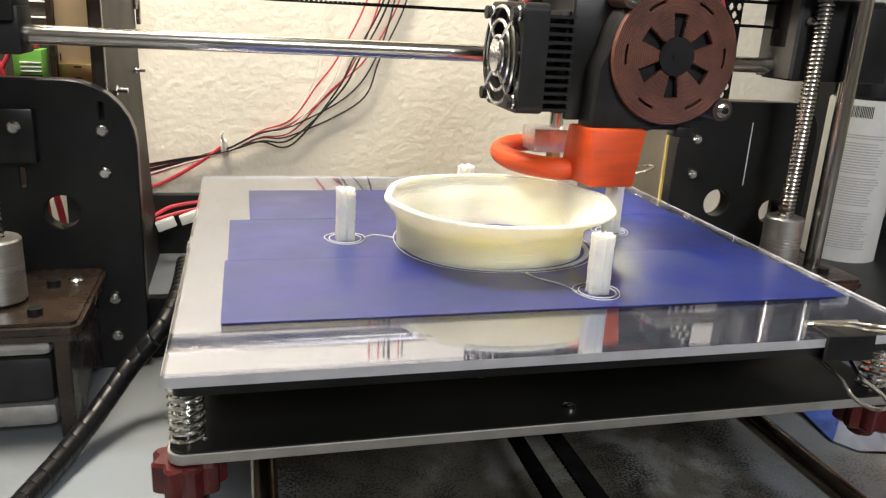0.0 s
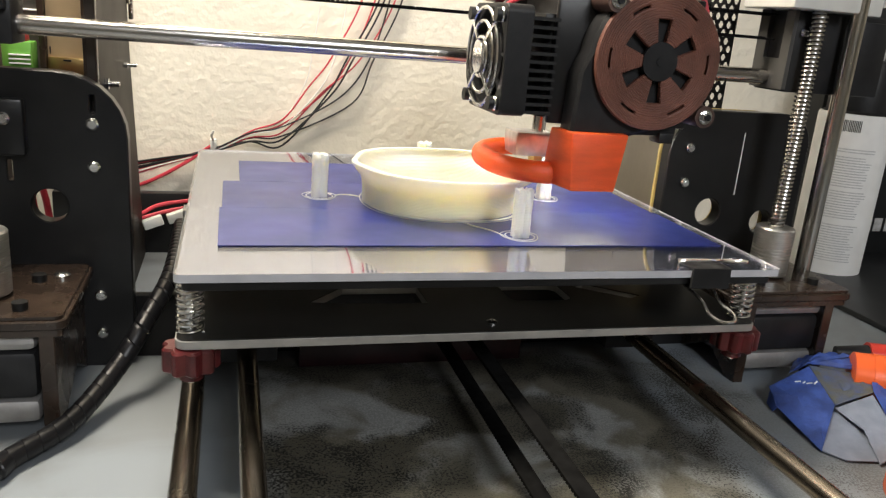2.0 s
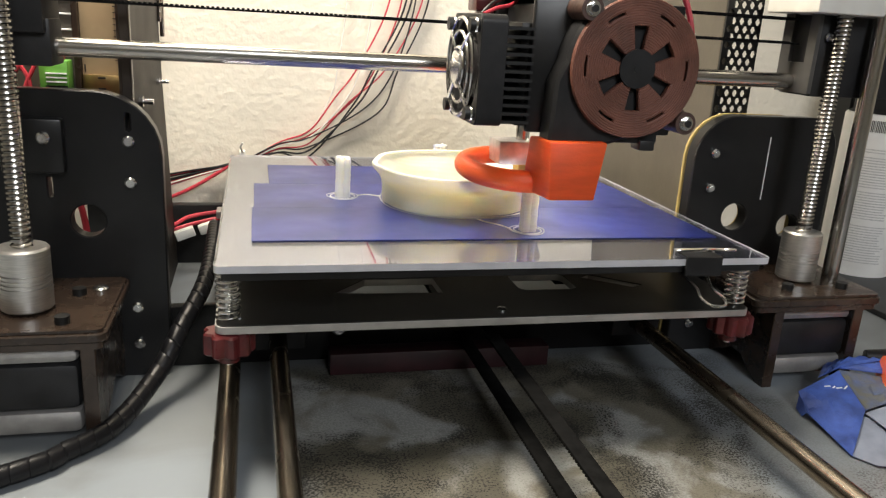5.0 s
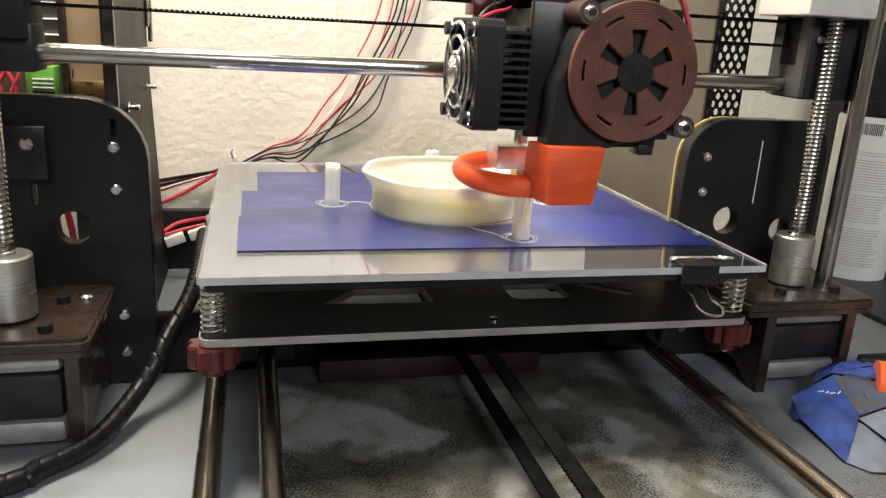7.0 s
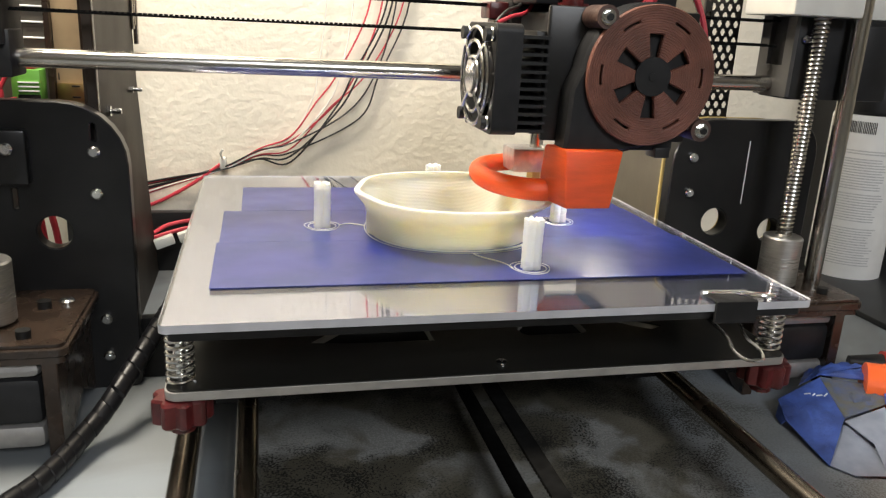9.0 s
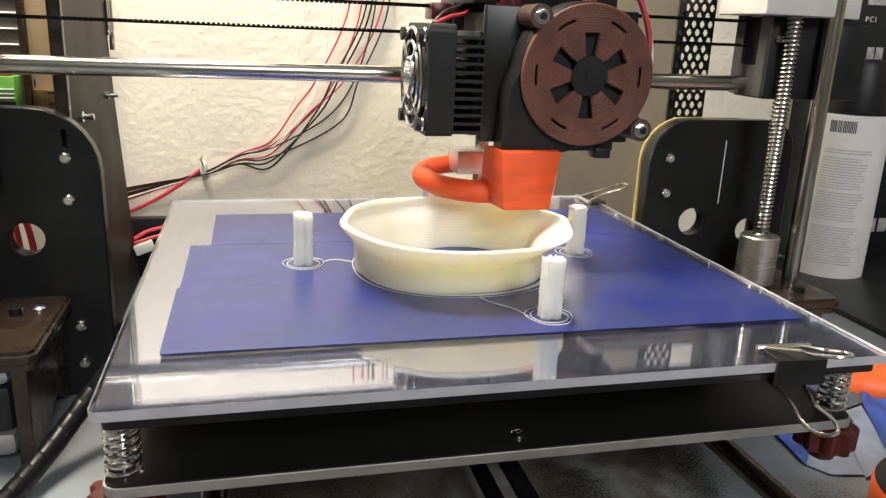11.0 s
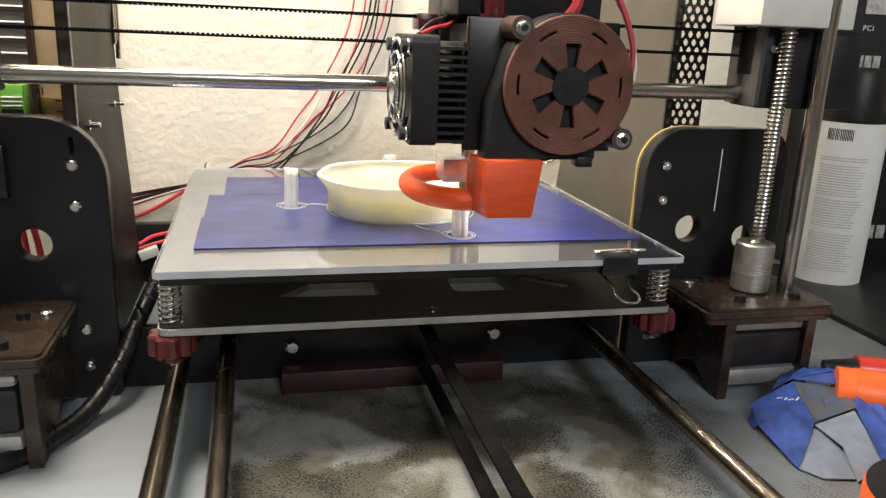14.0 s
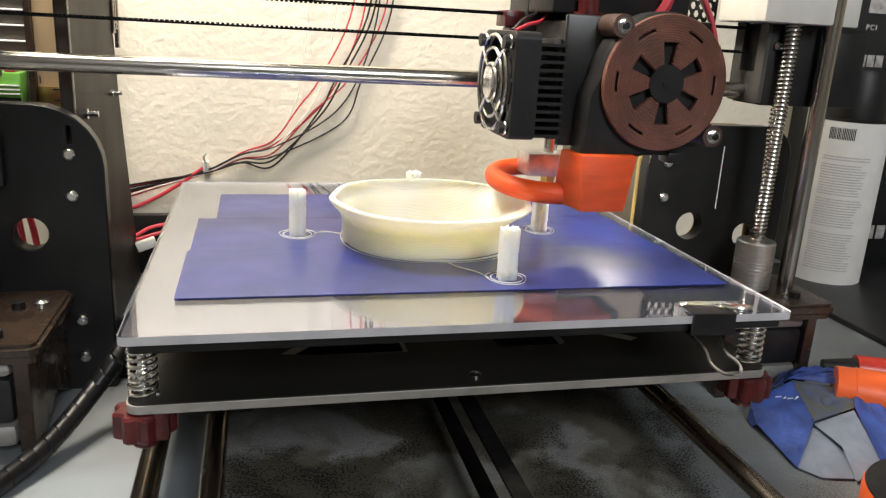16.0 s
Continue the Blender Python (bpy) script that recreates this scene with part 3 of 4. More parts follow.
# ---- print bed, at its place for zero travel ----
def print_bed():
    bed = thing("print_bed", (0, 0, 0.045), "mirror topped sprung print bed with red levelling knobs", "print bed")
    bm = sheet([rounded(-0.11, 0.11, 0.0, 0.22, 0.0025)], 0.0027, FLAT(0.07865))
    for f in bm.faces:
        f.material_index = 1 if abs(f.normal.z) < 0.5 else 0
    gl = part("glass_plate", bm, (M_glass, M_glass_edge), bed, "clear glass plate with pale ground edge")
    gl.visible_shadow = False
    part("silvering", sheet([rounded(-0.1092, 0.1092, 0.0008, 0.2192, 0.002)], 0.0002, FLAT(0.07702)), M_mirror, gl, "mirror layer under the glass")
    part("heater_plate", sheet([rounded(-0.1075, 0.1075, 0.0022, 0.2175, 0.002)], 0.0028, FLAT(0.0753), 0.0002), M_black, bed)
    holes = [[(-0.064, 0.043), (-0.049, 0.060), (-0.018, 0.060), (-0.0175, 0.040), (-0.050, 0.041)],
             rounded(0.0175, 0.045, 0.0405, 0.062, 0.004),
             [(0.052, 0.056), (0.058, 0.060), (0.078, 0.044), (0.072, 0.041)],
             rounded(-0.045, 0.045, 0.085, 0.135, 0.01), rounded(-0.05, -0.017, 0.155, 0.18, 0.004), rounded(0.017, 0.05, 0.155, 0.18, 0.004)]
    lp = part("base_plate", sheet([rounded(-0.1105, 0.1122, 0.010, 0.21, 0.004)] + holes, 0.003, FLAT(0.0519), 0.0002), M_plate_edge, bed, "bare aluminium edged base plate")
    top = [[(x * 0.997, 0.11 + (y - 0.11) * 0.997) for x, y in rounded(-0.1105, 0.1122, 0.010, 0.21, 0.004)]] + holes
    part("plate_coating", sheet(top, 0.0004, FLAT(0.0536)), M_plate_black, lp, "black anodised face")
    screw(lp, (0.0015, 0.0175, 0.0538), (0, 0, 1), 0.0021, 0.0012)
    for x in (-0.1058, 0.1076):
        for yy in (0.0165, 0.2035):
            bm = coil(B(), (x, yy), 0.0538, 0.0738, 0.0041, 0.00062, 8.5, 8)
            sp = part("spring", bm, M_zinc, bed)
            bm = B()
            cyl(bm, (x, yy, 0.036), (x, yy, 0.0745), 0.0015, seg=12)
            part("spring_bolt", bm, M_zinc, sp)
            lobes = [(x + (0.0079 + 0.0009 * math.cos(9 * w)) * math.cos(w), yy + (0.0079 + 0.0009 * math.cos(9 * w)) * math.sin(w)) for w in [2 * math.pi * k / 64 for k in range(64)]]
            bm = sheet([lobes], 0.0090, FLAT(0.0455), 0.0008)
            cyl(bm, (x, yy, 0.0375), (x, yy, 0.0412), 0.004, seg=16)
            part("levelling_knob", bm, M_redplastic, bed, "dark red printed knob")
    # carriage below
    c = part("bed_carriage", sheet([[(-0.10, 0.055), (-0.07, 0.055), (-0.064, 0.118), (0.064, 0.118), (0.07, 0.055), (0.10, 0.055), (0.10, 0.068), (0.085, 0.085),
                                     (0.085, 0.135), (0.10, 0.17), (0.10, 0.19), (0.07, 0.19), (0.055, 0.15), (-0.055, 0.15), (-0.07, 0.19), (-0.10, 0.19),
                                     (-0.10, 0.17), (-0.085, 0.135), (-0.085, 0.085), (-0.10, 0.068)]], 0.006, FLAT(0.0405), 0.0004), M_black, bed)
    for x in (-0.0862, 0.0953):
        for yy in (0.075, 0.155):
            part("bearing_block", box(B(), x - 0.013, x + 0.013, yy, yy + 0.03, 0.0145, 0.037, 0.001), M_black_plastic, c)
    for x in (-0.078, 0.078):
        bm = B()
        cyl(bm, (x, 0.060, 0.0432), (x, 0.060, 0.0503), 0.0022, seg=12)
        part("standoff", bm, M_black_metal, c)
    cb = part("carriage_bar", box(B(), -0.085, 0.085, 0.0495, 0.0548, 0.0365, 0.0478, 0.0006), M_black, c)
    for x in (-0.058, 0.0285, 0.054):
        part("screw", cyl(B(), (x, 0.0494, 0.0425), (x, 0.0485, 0.0425), 0.0013, seg=12), M_rod_dark, cb)
    part("belt_holder", box(B(), -0.008, 0.015, 0.08, 0.11, 0.031, 0.0376, 0.001), M_black_plastic, c)
    part("cable_bracket", box(B(), -0.118, -0.06, 0.196, 0.209, 0.046, 0.0503, 0.0005), M_plate_edge, lp)
    return bed


bed = print_bed()
on_bed = [bed]

for x0, x1, y0, y1 in ((-0.0972, 0.1035, 0.0303, 0.0845), (-0.0962, 0.102, 0.0846, 0.1360), (-0.0885, 0.101, 0.1363, 0.1870)):
    on_bed.append(lone("tape_strip", box(B(), x0, x1, y0, y1, 0.0801, 0.0804), M_tape, (0, y0, 0.08),
                       "glossy blue masking tape strip on the mirror plate", "tape strip", "tape strips on the bed"))

Z_TAPE = 0.0804


def bowl():
    """A cream open ring with a straight foot, a flared upper wall, blunt corners and a fold at the back."""
    cx, cy, n = 0.0002, 0.0992, 144

    def ring(a, b, z, inset, fold):
        out = []
        for k in range(n):
            w = 2 * math.pi * k / n
            c, s = math.cos(w), math.sin(w)
            r = 1 / (abs(c / (a - inset)) ** 2.3 + abs(s / (b - inset)) ** 2.3) ** (1 / 2.3)
            for at, amount, wide in ((4, 0.0028, 13), (181, 0.0022, 14), (48, 0.0009, 18), (135, 0.0007, 20)):
                d = (math.degrees(w) - at + 180) % 360 - 180
                r += amount * math.exp(-(d / wide) ** 2)
            d = (math.degrees(w) - 104 + 180) % 360 - 180
            r -= fold * math.exp(-(d / 22) ** 2)
            out.append((cx + r * c, cy + r * s, z))
        return out

    prof = [(0.0338, 0.0322, 0.0, 0.006), (0.0340, 0.0325, 0.004, 0.006), (0.0341, 0.0328, 0.0085, 0.0055), (0.0346, 0.0335, 0.0105, 0.005), (0.0358, 0.0355, 0.0130, 0.004),
            (0.0382, 0.0387, 0.0158, 0.0025), (0.0400, 0.0413, 0.0182, 0.0015), (0.0404, 0.0420, 0.0193, 0.001), (0.0401, 0.0416, 0.0198, 0.001)]
    rings = [ring(a, b, Z_TAPE + z, 0.0, fo) for a, b, z, fo in prof]
    rings += [ring(a, b, Z_TAPE + z, 0.0022 + 0.0042 * (1 - z / 0.0198) ** 1.2, fo * 0.6) for a, b, z, fo in reversed(prof)]
    # the upper wall leans towards the front
    rings = [[(x, y - 0.0085 * max(0.0, (z - Z_TAPE - 0.009) / 0.0108) ** 1.3, z) for x, y, z in r] for r in rings]
    bm = B()
    vs = [[bm.verts.new(p) for p in r] for r in rings]
    for a, b in zip(vs, vs[1:] + vs[:1]):
        for k in range(n):
            bm.faces.new((a[k], a[(k + 1) % n], b[(k + 1) % n], b[k]))
    return lone("printed_dish", bm, M_print, (cx, cy, Z_TAPE), "half-finished cream printed dish with flared rim on blue tape", "printed dish")


dish = bowl()
on_bed.append(dish)
for name, a, b, w in (("skirt_line", 0.0378, 0.0362, 0.00025), ("brim", 0.0352, 0.0338, 0.0010)):
    bm = B()
    tube(bm, [(0.0015 + a * math.copysign(abs(math.cos(q)) ** 0.9, math.cos(q)), 0.0992 + b * math.copysign(abs(math.sin(q)) ** 0.9, math.sin(q)), Z_TAPE + 0.0002)
              for q in [2 * math.pi * k / 72 for k in range(72)]], w, 6, closed=True)
    bmesh.ops.scale(bm, vec=(1, 1, 0.25), space=Matrix.Translation((0, 0, -Z_TAPE)), verts=bm.verts)
    on_bed.append(lone(name, bm, M_print, (0.0015, 0.0992, Z_TAPE), "thin cream first-layer line round the dish on blue tape", "print line"))


def pillar(x, y):
    t = thing("support_pillar", (x, y, Z_TAPE), "rough white printed pillar on a round brim", "printed pillar", "pillars round the dish")
    rng = random.Random(int((x + 1) * 9999))
    bm = B()
    n, levels = 40, 26
    rings = []
    for i in range(levels + 1):
        z = Z_TAPE + 0.0196 * i / levels
        jx, jy, js = rng.uniform(-0.00012, 0.00012), rng.uniform(-0.00012, 0.00012), 1 + rng.uniform(-0.03, 0.03)
        ring = []
        for k in range(n):
            w = 2 * math.pi * k / n
            r = 0.0036 / max(abs(math.cos(w)), abs(math.sin(w))) * (0.97 - 0.16 * abs(math.cos(w * 4)) ** 3) * js
            ring.append(bm.verts.new((x + r * math.cos(w) + jx, y + r * math.sin(w) * 0.85 + jy, z + (rng.uniform(-0.0007, 0.0004) if i == levels else 0))))
        rings.append(ring)
    for a, b in zip(rings, rings[1:]):
        for k in range(n):
            bm.faces.new((a[k], a[(k + 1) % n], b[(k + 1) % n], b[k]))
    bm.faces.new(rings[0][::-1])
    tip = bm.verts.new((x, y, Z_TAPE + 0.0190))
    for k in range(n):
        bm.faces.new((rings[-1][k], rings[-1][(k + 1) % n], tip))
    part("column", bm, M_pillar, t)
    bm = B()
    tube(bm, [(x + 0.0075 * math.cos(a) * (1 + 0.07 * math.sin(3 * a)), y + 0.0078 * math.sin(a), Z_TAPE + 0.0003) for a in [2 * math.pi * k / 30 for k in range(30)]], 0.00018, 5, closed=True)
    tube(bm, [(x + 0.0060 * math.cos(a), y + 0.0060 * math.sin(a), Z_TAPE + 0.0003) for a in [2 * math.pi * k / 30 for k in range(30)]], 0.00022, 5, closed=True)
    part("brim", bm, M_pillar, t)
    return t


for x, y in ((-0.0541, 0.107), (0.0188, 0.0425), (0.0562, 0.1105), (0.004, 0.150)):
    on_bed.append(pillar(x, y))

bm = B()
tube(bm, [(-0.047, 0.108, Z_TAPE + 0.0003), (-0.042, 0.1105, Z_TAPE + 0.0003), (-0.036, 0.107, Z_TAPE + 0.0003)], 0.00025, 5, 4)
tube(bm, [(0.0015, 0.062, Z_TAPE + 0.0003), (0.0035, 0.057, Z_TAPE + 0.0004), (0.0095, 0.050, Z_TAPE + 0.0003), (0.012, 0.043, Z_TAPE + 0.0003)], 0.00022, 5, 5)
on_bed.append(lone("stray_filament", bm, M_print, (0, 0.08, Z_TAPE), "thin cream strings of stray filament on blue tape", "filament", kind="stuff"))


def binder_clip(x, y, turn):
    """A black spring clip on the plate's rim, with two wire arms lying back over the plate; built at the origin facing +y."""
    t = thing("binder_clip", (x, y, 0.080), "black binder clip with chrome wire arms gripping the bed edge", "binder clip", "clips on the bed")
    bm = B()
    prof = [(0.0082, 0.0008), (-0.0008, 0.0014), (-0.0016, 0.0010), (-0.0018, -0.0064), (-0.0010, -0.0070), (0.0082, -0.0072), (0.0082, -0.0066),
            (-0.0004, -0.0064), (-0.0006, 0.0006), (0.0082, 0.0002)]
    a = [bm.verts.new((-0.0076, u, v)) for u, v in prof]
    b = [bm.verts.new((0.0076, u, v)) for u, v in prof]
    bm.faces.new(a), bm.faces.new(b[::-1])
    for k in range(len(prof)):
        bm.faces.new((a[k], a[(k + 1) % len(prof)], b[(k + 1) % len(prof)], b[k]))
    arms = []
    for sgn, z0 in ((1, 0.0010), (-1, -0.0074)):
        w = B()
        run = [(0.0062, 0.0082, 0.0), (0.0056, 0.006, 0.0008), (0.0034, -0.004, 0.0042), (0.0048, -0.0115, 0.0064), (0.0026, -0.0165, 0.0078)]
        pts = [(-u, v, z0 + sgn * h * (1.0 if sgn > 0 else 0.8)) for u, v, h in run] + [(u, v, z0 + sgn * h * (1.0 if sgn > 0 else 0.8)) for u, v, h in run[::-1]]
        tube(w, pts, 0.0006, 8, 5)
        tube(w, [(-0.0085, 0.0082, z0), (0.0085, 0.0082, z0)], 0.0010, 8)
        arms.append(w)
    m = Matrix.Translation((x, y, 0.080)) @ pose(0, 0, 0, 0, 0, turn)
    for w in [bm] + arms:
        bmesh.ops.transform(w, matrix=m, verts=w.verts)
    part("clip_body", bm, M_black_plastic, t)
    for w in arms:
        part("wire_arm", w, M_zinc, t)
    return t


on_bed.append(binder_clip(0.0785, 0.0, -4))
on_bed.append(binder_clip(0.11, 0.206, 90))


# ---- print carriage, at its place for zero travel ----
def print_carriage():
    c = thing("print_carriage", (0.0245, 0.05, 0.1), "black print head with brown fan cover and orange air duct", "print head")
    # block on the rod
    part("slider", box(B(), 0.012, 0.074, 0.060, 0.086, 0.124, 0.21, 0.001), M_black_plastic, c)
    part("mount_plate", box(B(), 0.0118, 0.0742, 0.0125, 0.0155, 0.1255, 0.1762, 0.001), M_black, c)
    part("motor_block", box(B(), 0.016, 0.070, 0.016, 0.0595, 0.130, 0.174, 0.0015), M_black_plastic, c)
    part("top_plate", box(B(), 0.012, 0.073, 0.030, 0.0598, 0.1768, 0.215, 0.001), M_black_plastic, c)
    part("tube_fitting", cyl(cyl(B(), (0.026, 0.026, 0.1742), (0.0245, 0.027, 0.22), 0.0042), (0.026, 0.026, 0.1742), (0.026, 0.026, 0.1775), 0.006), M_redplastic, c, "purplish red plastic fitting")
    part("belt_clamp", box(box(B(), 0.003, 0.0118, 0.063, 0.077, 0.1705, 0.1775, 0.0008), 0.006, 0.0118, 0.064, 0.076, 0.162, 0.1705, 0.0008), M_redplastic, c)
    # heatsink fins
    hs = part("heatsink", box(B(), 0.0085, 0.0158, 0.0165, 0.044, 0.1275, 0.1665, 0.0004), M_black_metal, c, "black finned heatsink")
    for k in range(12):
        z = 0.129 + k * 0.00315
        part("fin", box(B(), -0.0002, 0.0115, 0.0085, 0.0445, z, z + 0.0012), M_black_metal, hs)
    # side fan
    fx0, fx1, fy0, fy1, fz0, fz1 = -0.0105, -0.0003, 0.0055, 0.0455, 0.1285, 0.1685
    yc, zc = (fy0 + fy1) / 2, (fz0 + fz1) / 2
    fan = part("side_fan", sheet([rounded(fy0, fy1, fz0, fz1, 0.003), circle(yc, zc, 0.0188, 40)], fx1 - fx0, UP_X((fx0 + fx1) / 2), 0.0003), M_black_plastic, c)
    bm = B()
    cyl(bm, (fx0 + 0.002, yc, zc), (fx1, yc, zc), 0.0115, seg=28)
    part("impeller", bm, M_black_plastic, fan)
    for k in range(7):
        bm = B()
        a = 2 * math.pi * k / 7
        m = Matrix.Translation((-0.005, yc, zc)) @ Matrix.Rotation(a, 4, "X") @ Matrix.Translation((0, 0, 0.0145)) @ Matrix.Rotation(radians(38), 4, "Z")
        box(bm, -0.0005, 0.0005, -0.006, 0.006, -0.0038, 0.0038, 0, m)
        part("fan_blade", bm, M_black_plastic, fan)
    bm = B()
    for r in (0.0075, 0.0135, 0.0185):
        tube(bm, [(fx0 - 0.0022 + (0.0185 - r) * -0.05, yc + r * math.cos(2 * math.pi * k / 36), zc + r * math.sin(2 * math.pi * k / 36)) for k in range(36)], 0.00075, 7, closed=True)
    for sy in (-1, 1):
        for sz in (-1, 1):
            tube(bm, [(fx0 - 0.001, yc + sy * 0.0160, zc + sz * 0.0160), (fx0 - 0.0026, yc + sy * 0.0128, zc + sz * 0.0128), (fx0 - 0.003, yc + sy * 0.0035, zc + sz * 0.0058)], 0.00075, 7, 3)
            tube(bm, [(fx0 - 0.001, yc + sy * 0.016 + 0.0022 * math.cos(2 * math.pi * k / 14), zc + sz * 0.016 + 0.0022 * math.sin(2 * math.pi * k / 14)) for k in range(14)], 0.0007, 6, closed=True)
    part("finger_guard", bm, M_zinc, fan, "chrome wire finger guard")
    for sy in (-1, 1):
        for sz in (-1, 1):
            bm = B()
            cyl(bm, (fx0, yc + sy * 0.016, zc + sz * 0.016), (fx0 - 0.0036, yc + sy * 0.016, zc + sz * 0.016), 0.0026, seg=16)
            part("fan_screw", bm, M_black_metal, fan)
    bm = B()
    cyl(bm, (fx0 - 0.0042, yc, zc), (fx0 - 0.001, yc, zc), 0.0062, seg=24)
    part("fan_badge", bm, M_zinc, fan)
    # blower with its printed cover
    bx, bz, r = 0.0487, 0.1522, 0.0255
    out = [(bx + r * math.cos(a), bz + r * math.sin(a)) for a in [radians(q) for q in range(-70, 181, 6)]]
    out += [(bx - r - 0.0035, bz - 0.006), (bx - r - 0.0045, 0.1245), (bx - 0.006, 0.1245), (bx + 0.004, 0.1275)]
    bl = part("blower", sheet([out], 0.0115, UP_Y(0.0068), 0.0012), M_black_plastic, c, "black radial blower housing")
    slots = [[(bx + q * math.cos(a), bz + q * math.sin(a)) for q, a in ((0.0066, radians(w - 17)), (0.0162, radians(w - 12)), (0.0162, radians(w + 12)), (0.0066, radians(w + 17)))] for w in range(30, 390, 60)]
    for w in range(0, 360, 60):
        arc = [radians(w - 11 + 2.75 * k) for k in range(9)]
        slots.append([(bx + 0.0198 * math.cos(a), bz + 0.0198 * math.sin(a)) for a in arc] + [(bx + 0.0216 * math.cos(a), bz + 0.0216 * math.sin(a)) for a in arc[::-1]])
    cv = part("fan_cover", sheet([circle(bx, bz, r, 72)] + slots, 0.0026, UP_Y(-0.0008), 0.0004), M_cover, bl, "brown printed fan cover with radial slots")
    bm = B()
    cyl(bm, (bx, -0.0008, bz), (bx, -0.0026, bz), 0.0072, seg=32)
    cyl(bm, (bx, -0.0026, bz), (bx, -0.0029, bz), 0.0016, seg=16)
    part("hub", bm, M_black_plastic, cv)
    for x, z in ((0.0285, 0.1727), (0.0722, 0.1325)):
        bm = B()
        cyl(bm, (x, 0.012, z), (x, -0.002, z), 0.0043, seg=20)
        box(bm, min(x, bx + (x - bx) * 0.75), max(x, bx + (x - bx) * 0.75), 0.0, 0.011, min(z, bz + (z - bz) * 0.75), max(z, bz + (z - bz) * 0.75), 0.0005)
        ear = part("mounting_ear", bm, M_ear, bl)
        bm = B()
        cyl(bm, (x, -0.002, z), (x, -0.0024, z), 0.0029, seg=20)
        cyl(bm, (x, -0.0024, z), (x, -0.0038, z), 0.0022, seg=6)
        nut = part("nut", bm, M_zinc, ear)
        part("bolt_end", cyl(B(), (x, -0.0038, z), (x, -0.0043, z), 0.0013, seg=12), M_black_metal, nut)
    part("lower_tab", box(box(B(), 0.046, 0.064, 0.004, 0.012, 0.1235, 0.1285, 0.0006), 0.056, 0.0625, 0.002, 0.010, 0.1208, 0.125, 0.0006), M_black_plastic, bl)
    # duct: a tapered box that feeds a ring round the nozzle
    bm = B()
    lo, hi = [], []
    for (x, y) in ((0.0185, -0.003), (0.0370, -0.003), (0.0375, 0.020), (0.0150, 0.020)):
        lo.append(bm.verts.new((x, y, 0.1018)))
    for (x, y) in ((0.0165, -0.003), (0.0402, -0.003), (0.0405, 0.0125), (0.0140, 0.0125)):
        hi.append(bm.verts.new((x, y, 0.1243)))
    bm.faces.new(lo[::-1]), bm.faces.new(hi)
    for k in range(4):
        bm.faces.new((lo[k], lo[(k + 1) % 4], hi[(k + 1) % 4], hi[k]))
    bmesh.ops.bevel(bm, geom=list(bm.edges), offset=0.0008, segments=2, affect="EDGES", profile=0.5)
    du = part("air_duct", bm, M_orange, c, "orange printed air duct")
    pts = []
    for k in range(29):
        a = radians(-62 - 236 * k / 28)
        pts.append((0.0175 + 0.0215 * math.cos(a), 0.0375 + 0.0235 * math.sin(a), 0.1070 + 0.0014 * math.sin(a)))
    pts = [(0.026, 0.006, 0.1066)] + pts
    part("duct_ring", tube(B(), pts, lambda f: 0.0047 - 0.0009 * f, 14), M_orange, du)
    # hot end
    hb = part("heater_block", box(B(), 0.0118, 0.0315, 0.042, 0.058, 0.1072, 0.1172, 0.0005), M_block, c, "bare aluminium heater block")
    bm = lathe(B(), [(0.0006, 0.1005), (0.0012, 0.1008), (0.0032, 0.1035), (0.0034, 0.1036), (0.0034, 0.1071)], (0.0245, 0.05, 0), 6)
    part("nozzle", bm, M_brass, hb)
    bm = B()
    cyl(bm, (0.0245, 0.05, 0.1172), (0.0245, 0.05, 0.1298), 0.003, seg=18)
    part("heat_break", bm, M_steel, hb)
    # white lamp under the blower
    part("work_light", box(B(), 0.046, 0.064, 0.044, 0.052, 0.1262, 0.1274), M_led, c, "bright white work light")
    part("light_holder", box(B(), 0.042, 0.068, 0.038, 0.056, 0.1275, 0.1298, 0.0005), M_black_plastic, c)
    # wires
    for pts, r, mt in ((((-0.003, 0.03, 0.1688), (0.004, 0.035, 0.1715), (0.014, 0.045, 0.174), (0.022, 0.056, 0.182), (0.03, 0.058, 0.2)), 0.0008, M_red),
                       (((-0.003, 0.033, 0.1688), (0.003, 0.038, 0.1735), (0.013, 0.05, 0.177), (0.02, 0.061, 0.186), (0.03, 0.062, 0.2)), 0.0008, M_wblack),
                       (((0.072, 0.035, 0.131), (0.088, 0.036, 0.146), (0.0925, 0.037, 0.165), (0.084, 0.04, 0.188), (0.066, 0.046, 0.21)), 0.0013, M_red),
                       (((0.072, 0.036, 0.129), (0.087, 0.036, 0.141), (0.0945, 0.037, 0.158), (0.088, 0.042, 0.182), (0.068, 0.05, 0.21)), 0.0009, M_wwhite),
                       (((0.056, 0.028, 0.176), (0.061, 0.027, 0.184), (0.062, 0.03, 0.2)), 0.0024, M_red)):
        part("wire", tube(B(), pts, r, 8, 6), mt, c)
    return c


carriage = print_carriage()

# ---- cables on the wall ----
rng = random.Random(4)
joint, left_end = (-0.1035, 0.0675), (-0.165, 0.050)
strands = ((M_wwhite, -0.030, -0.037, -0.043, 0.0887), (M_red, -0.003, -0.0244, -0.0401, 0.0895), (M_wwhite, -0.013, -0.0224, -0.0337, 0.0848),
           (M_red, 0.0055, -0.012, -0.0297, 0.0861), (M_wblack, 0.0081, -0.0139, -0.0277, 0.0720), (M_wblack, 0.0147, 0.0006, -0.0204, 0.0848),
           (M_wblack, 0.0233, 0.0039, -0.011, 0.0782), (M_red, 0.0186, -0.0054, -0.0309, 0.0809), (M_wblack, 0.0114, -0.010, -0.0256, 0.0762))
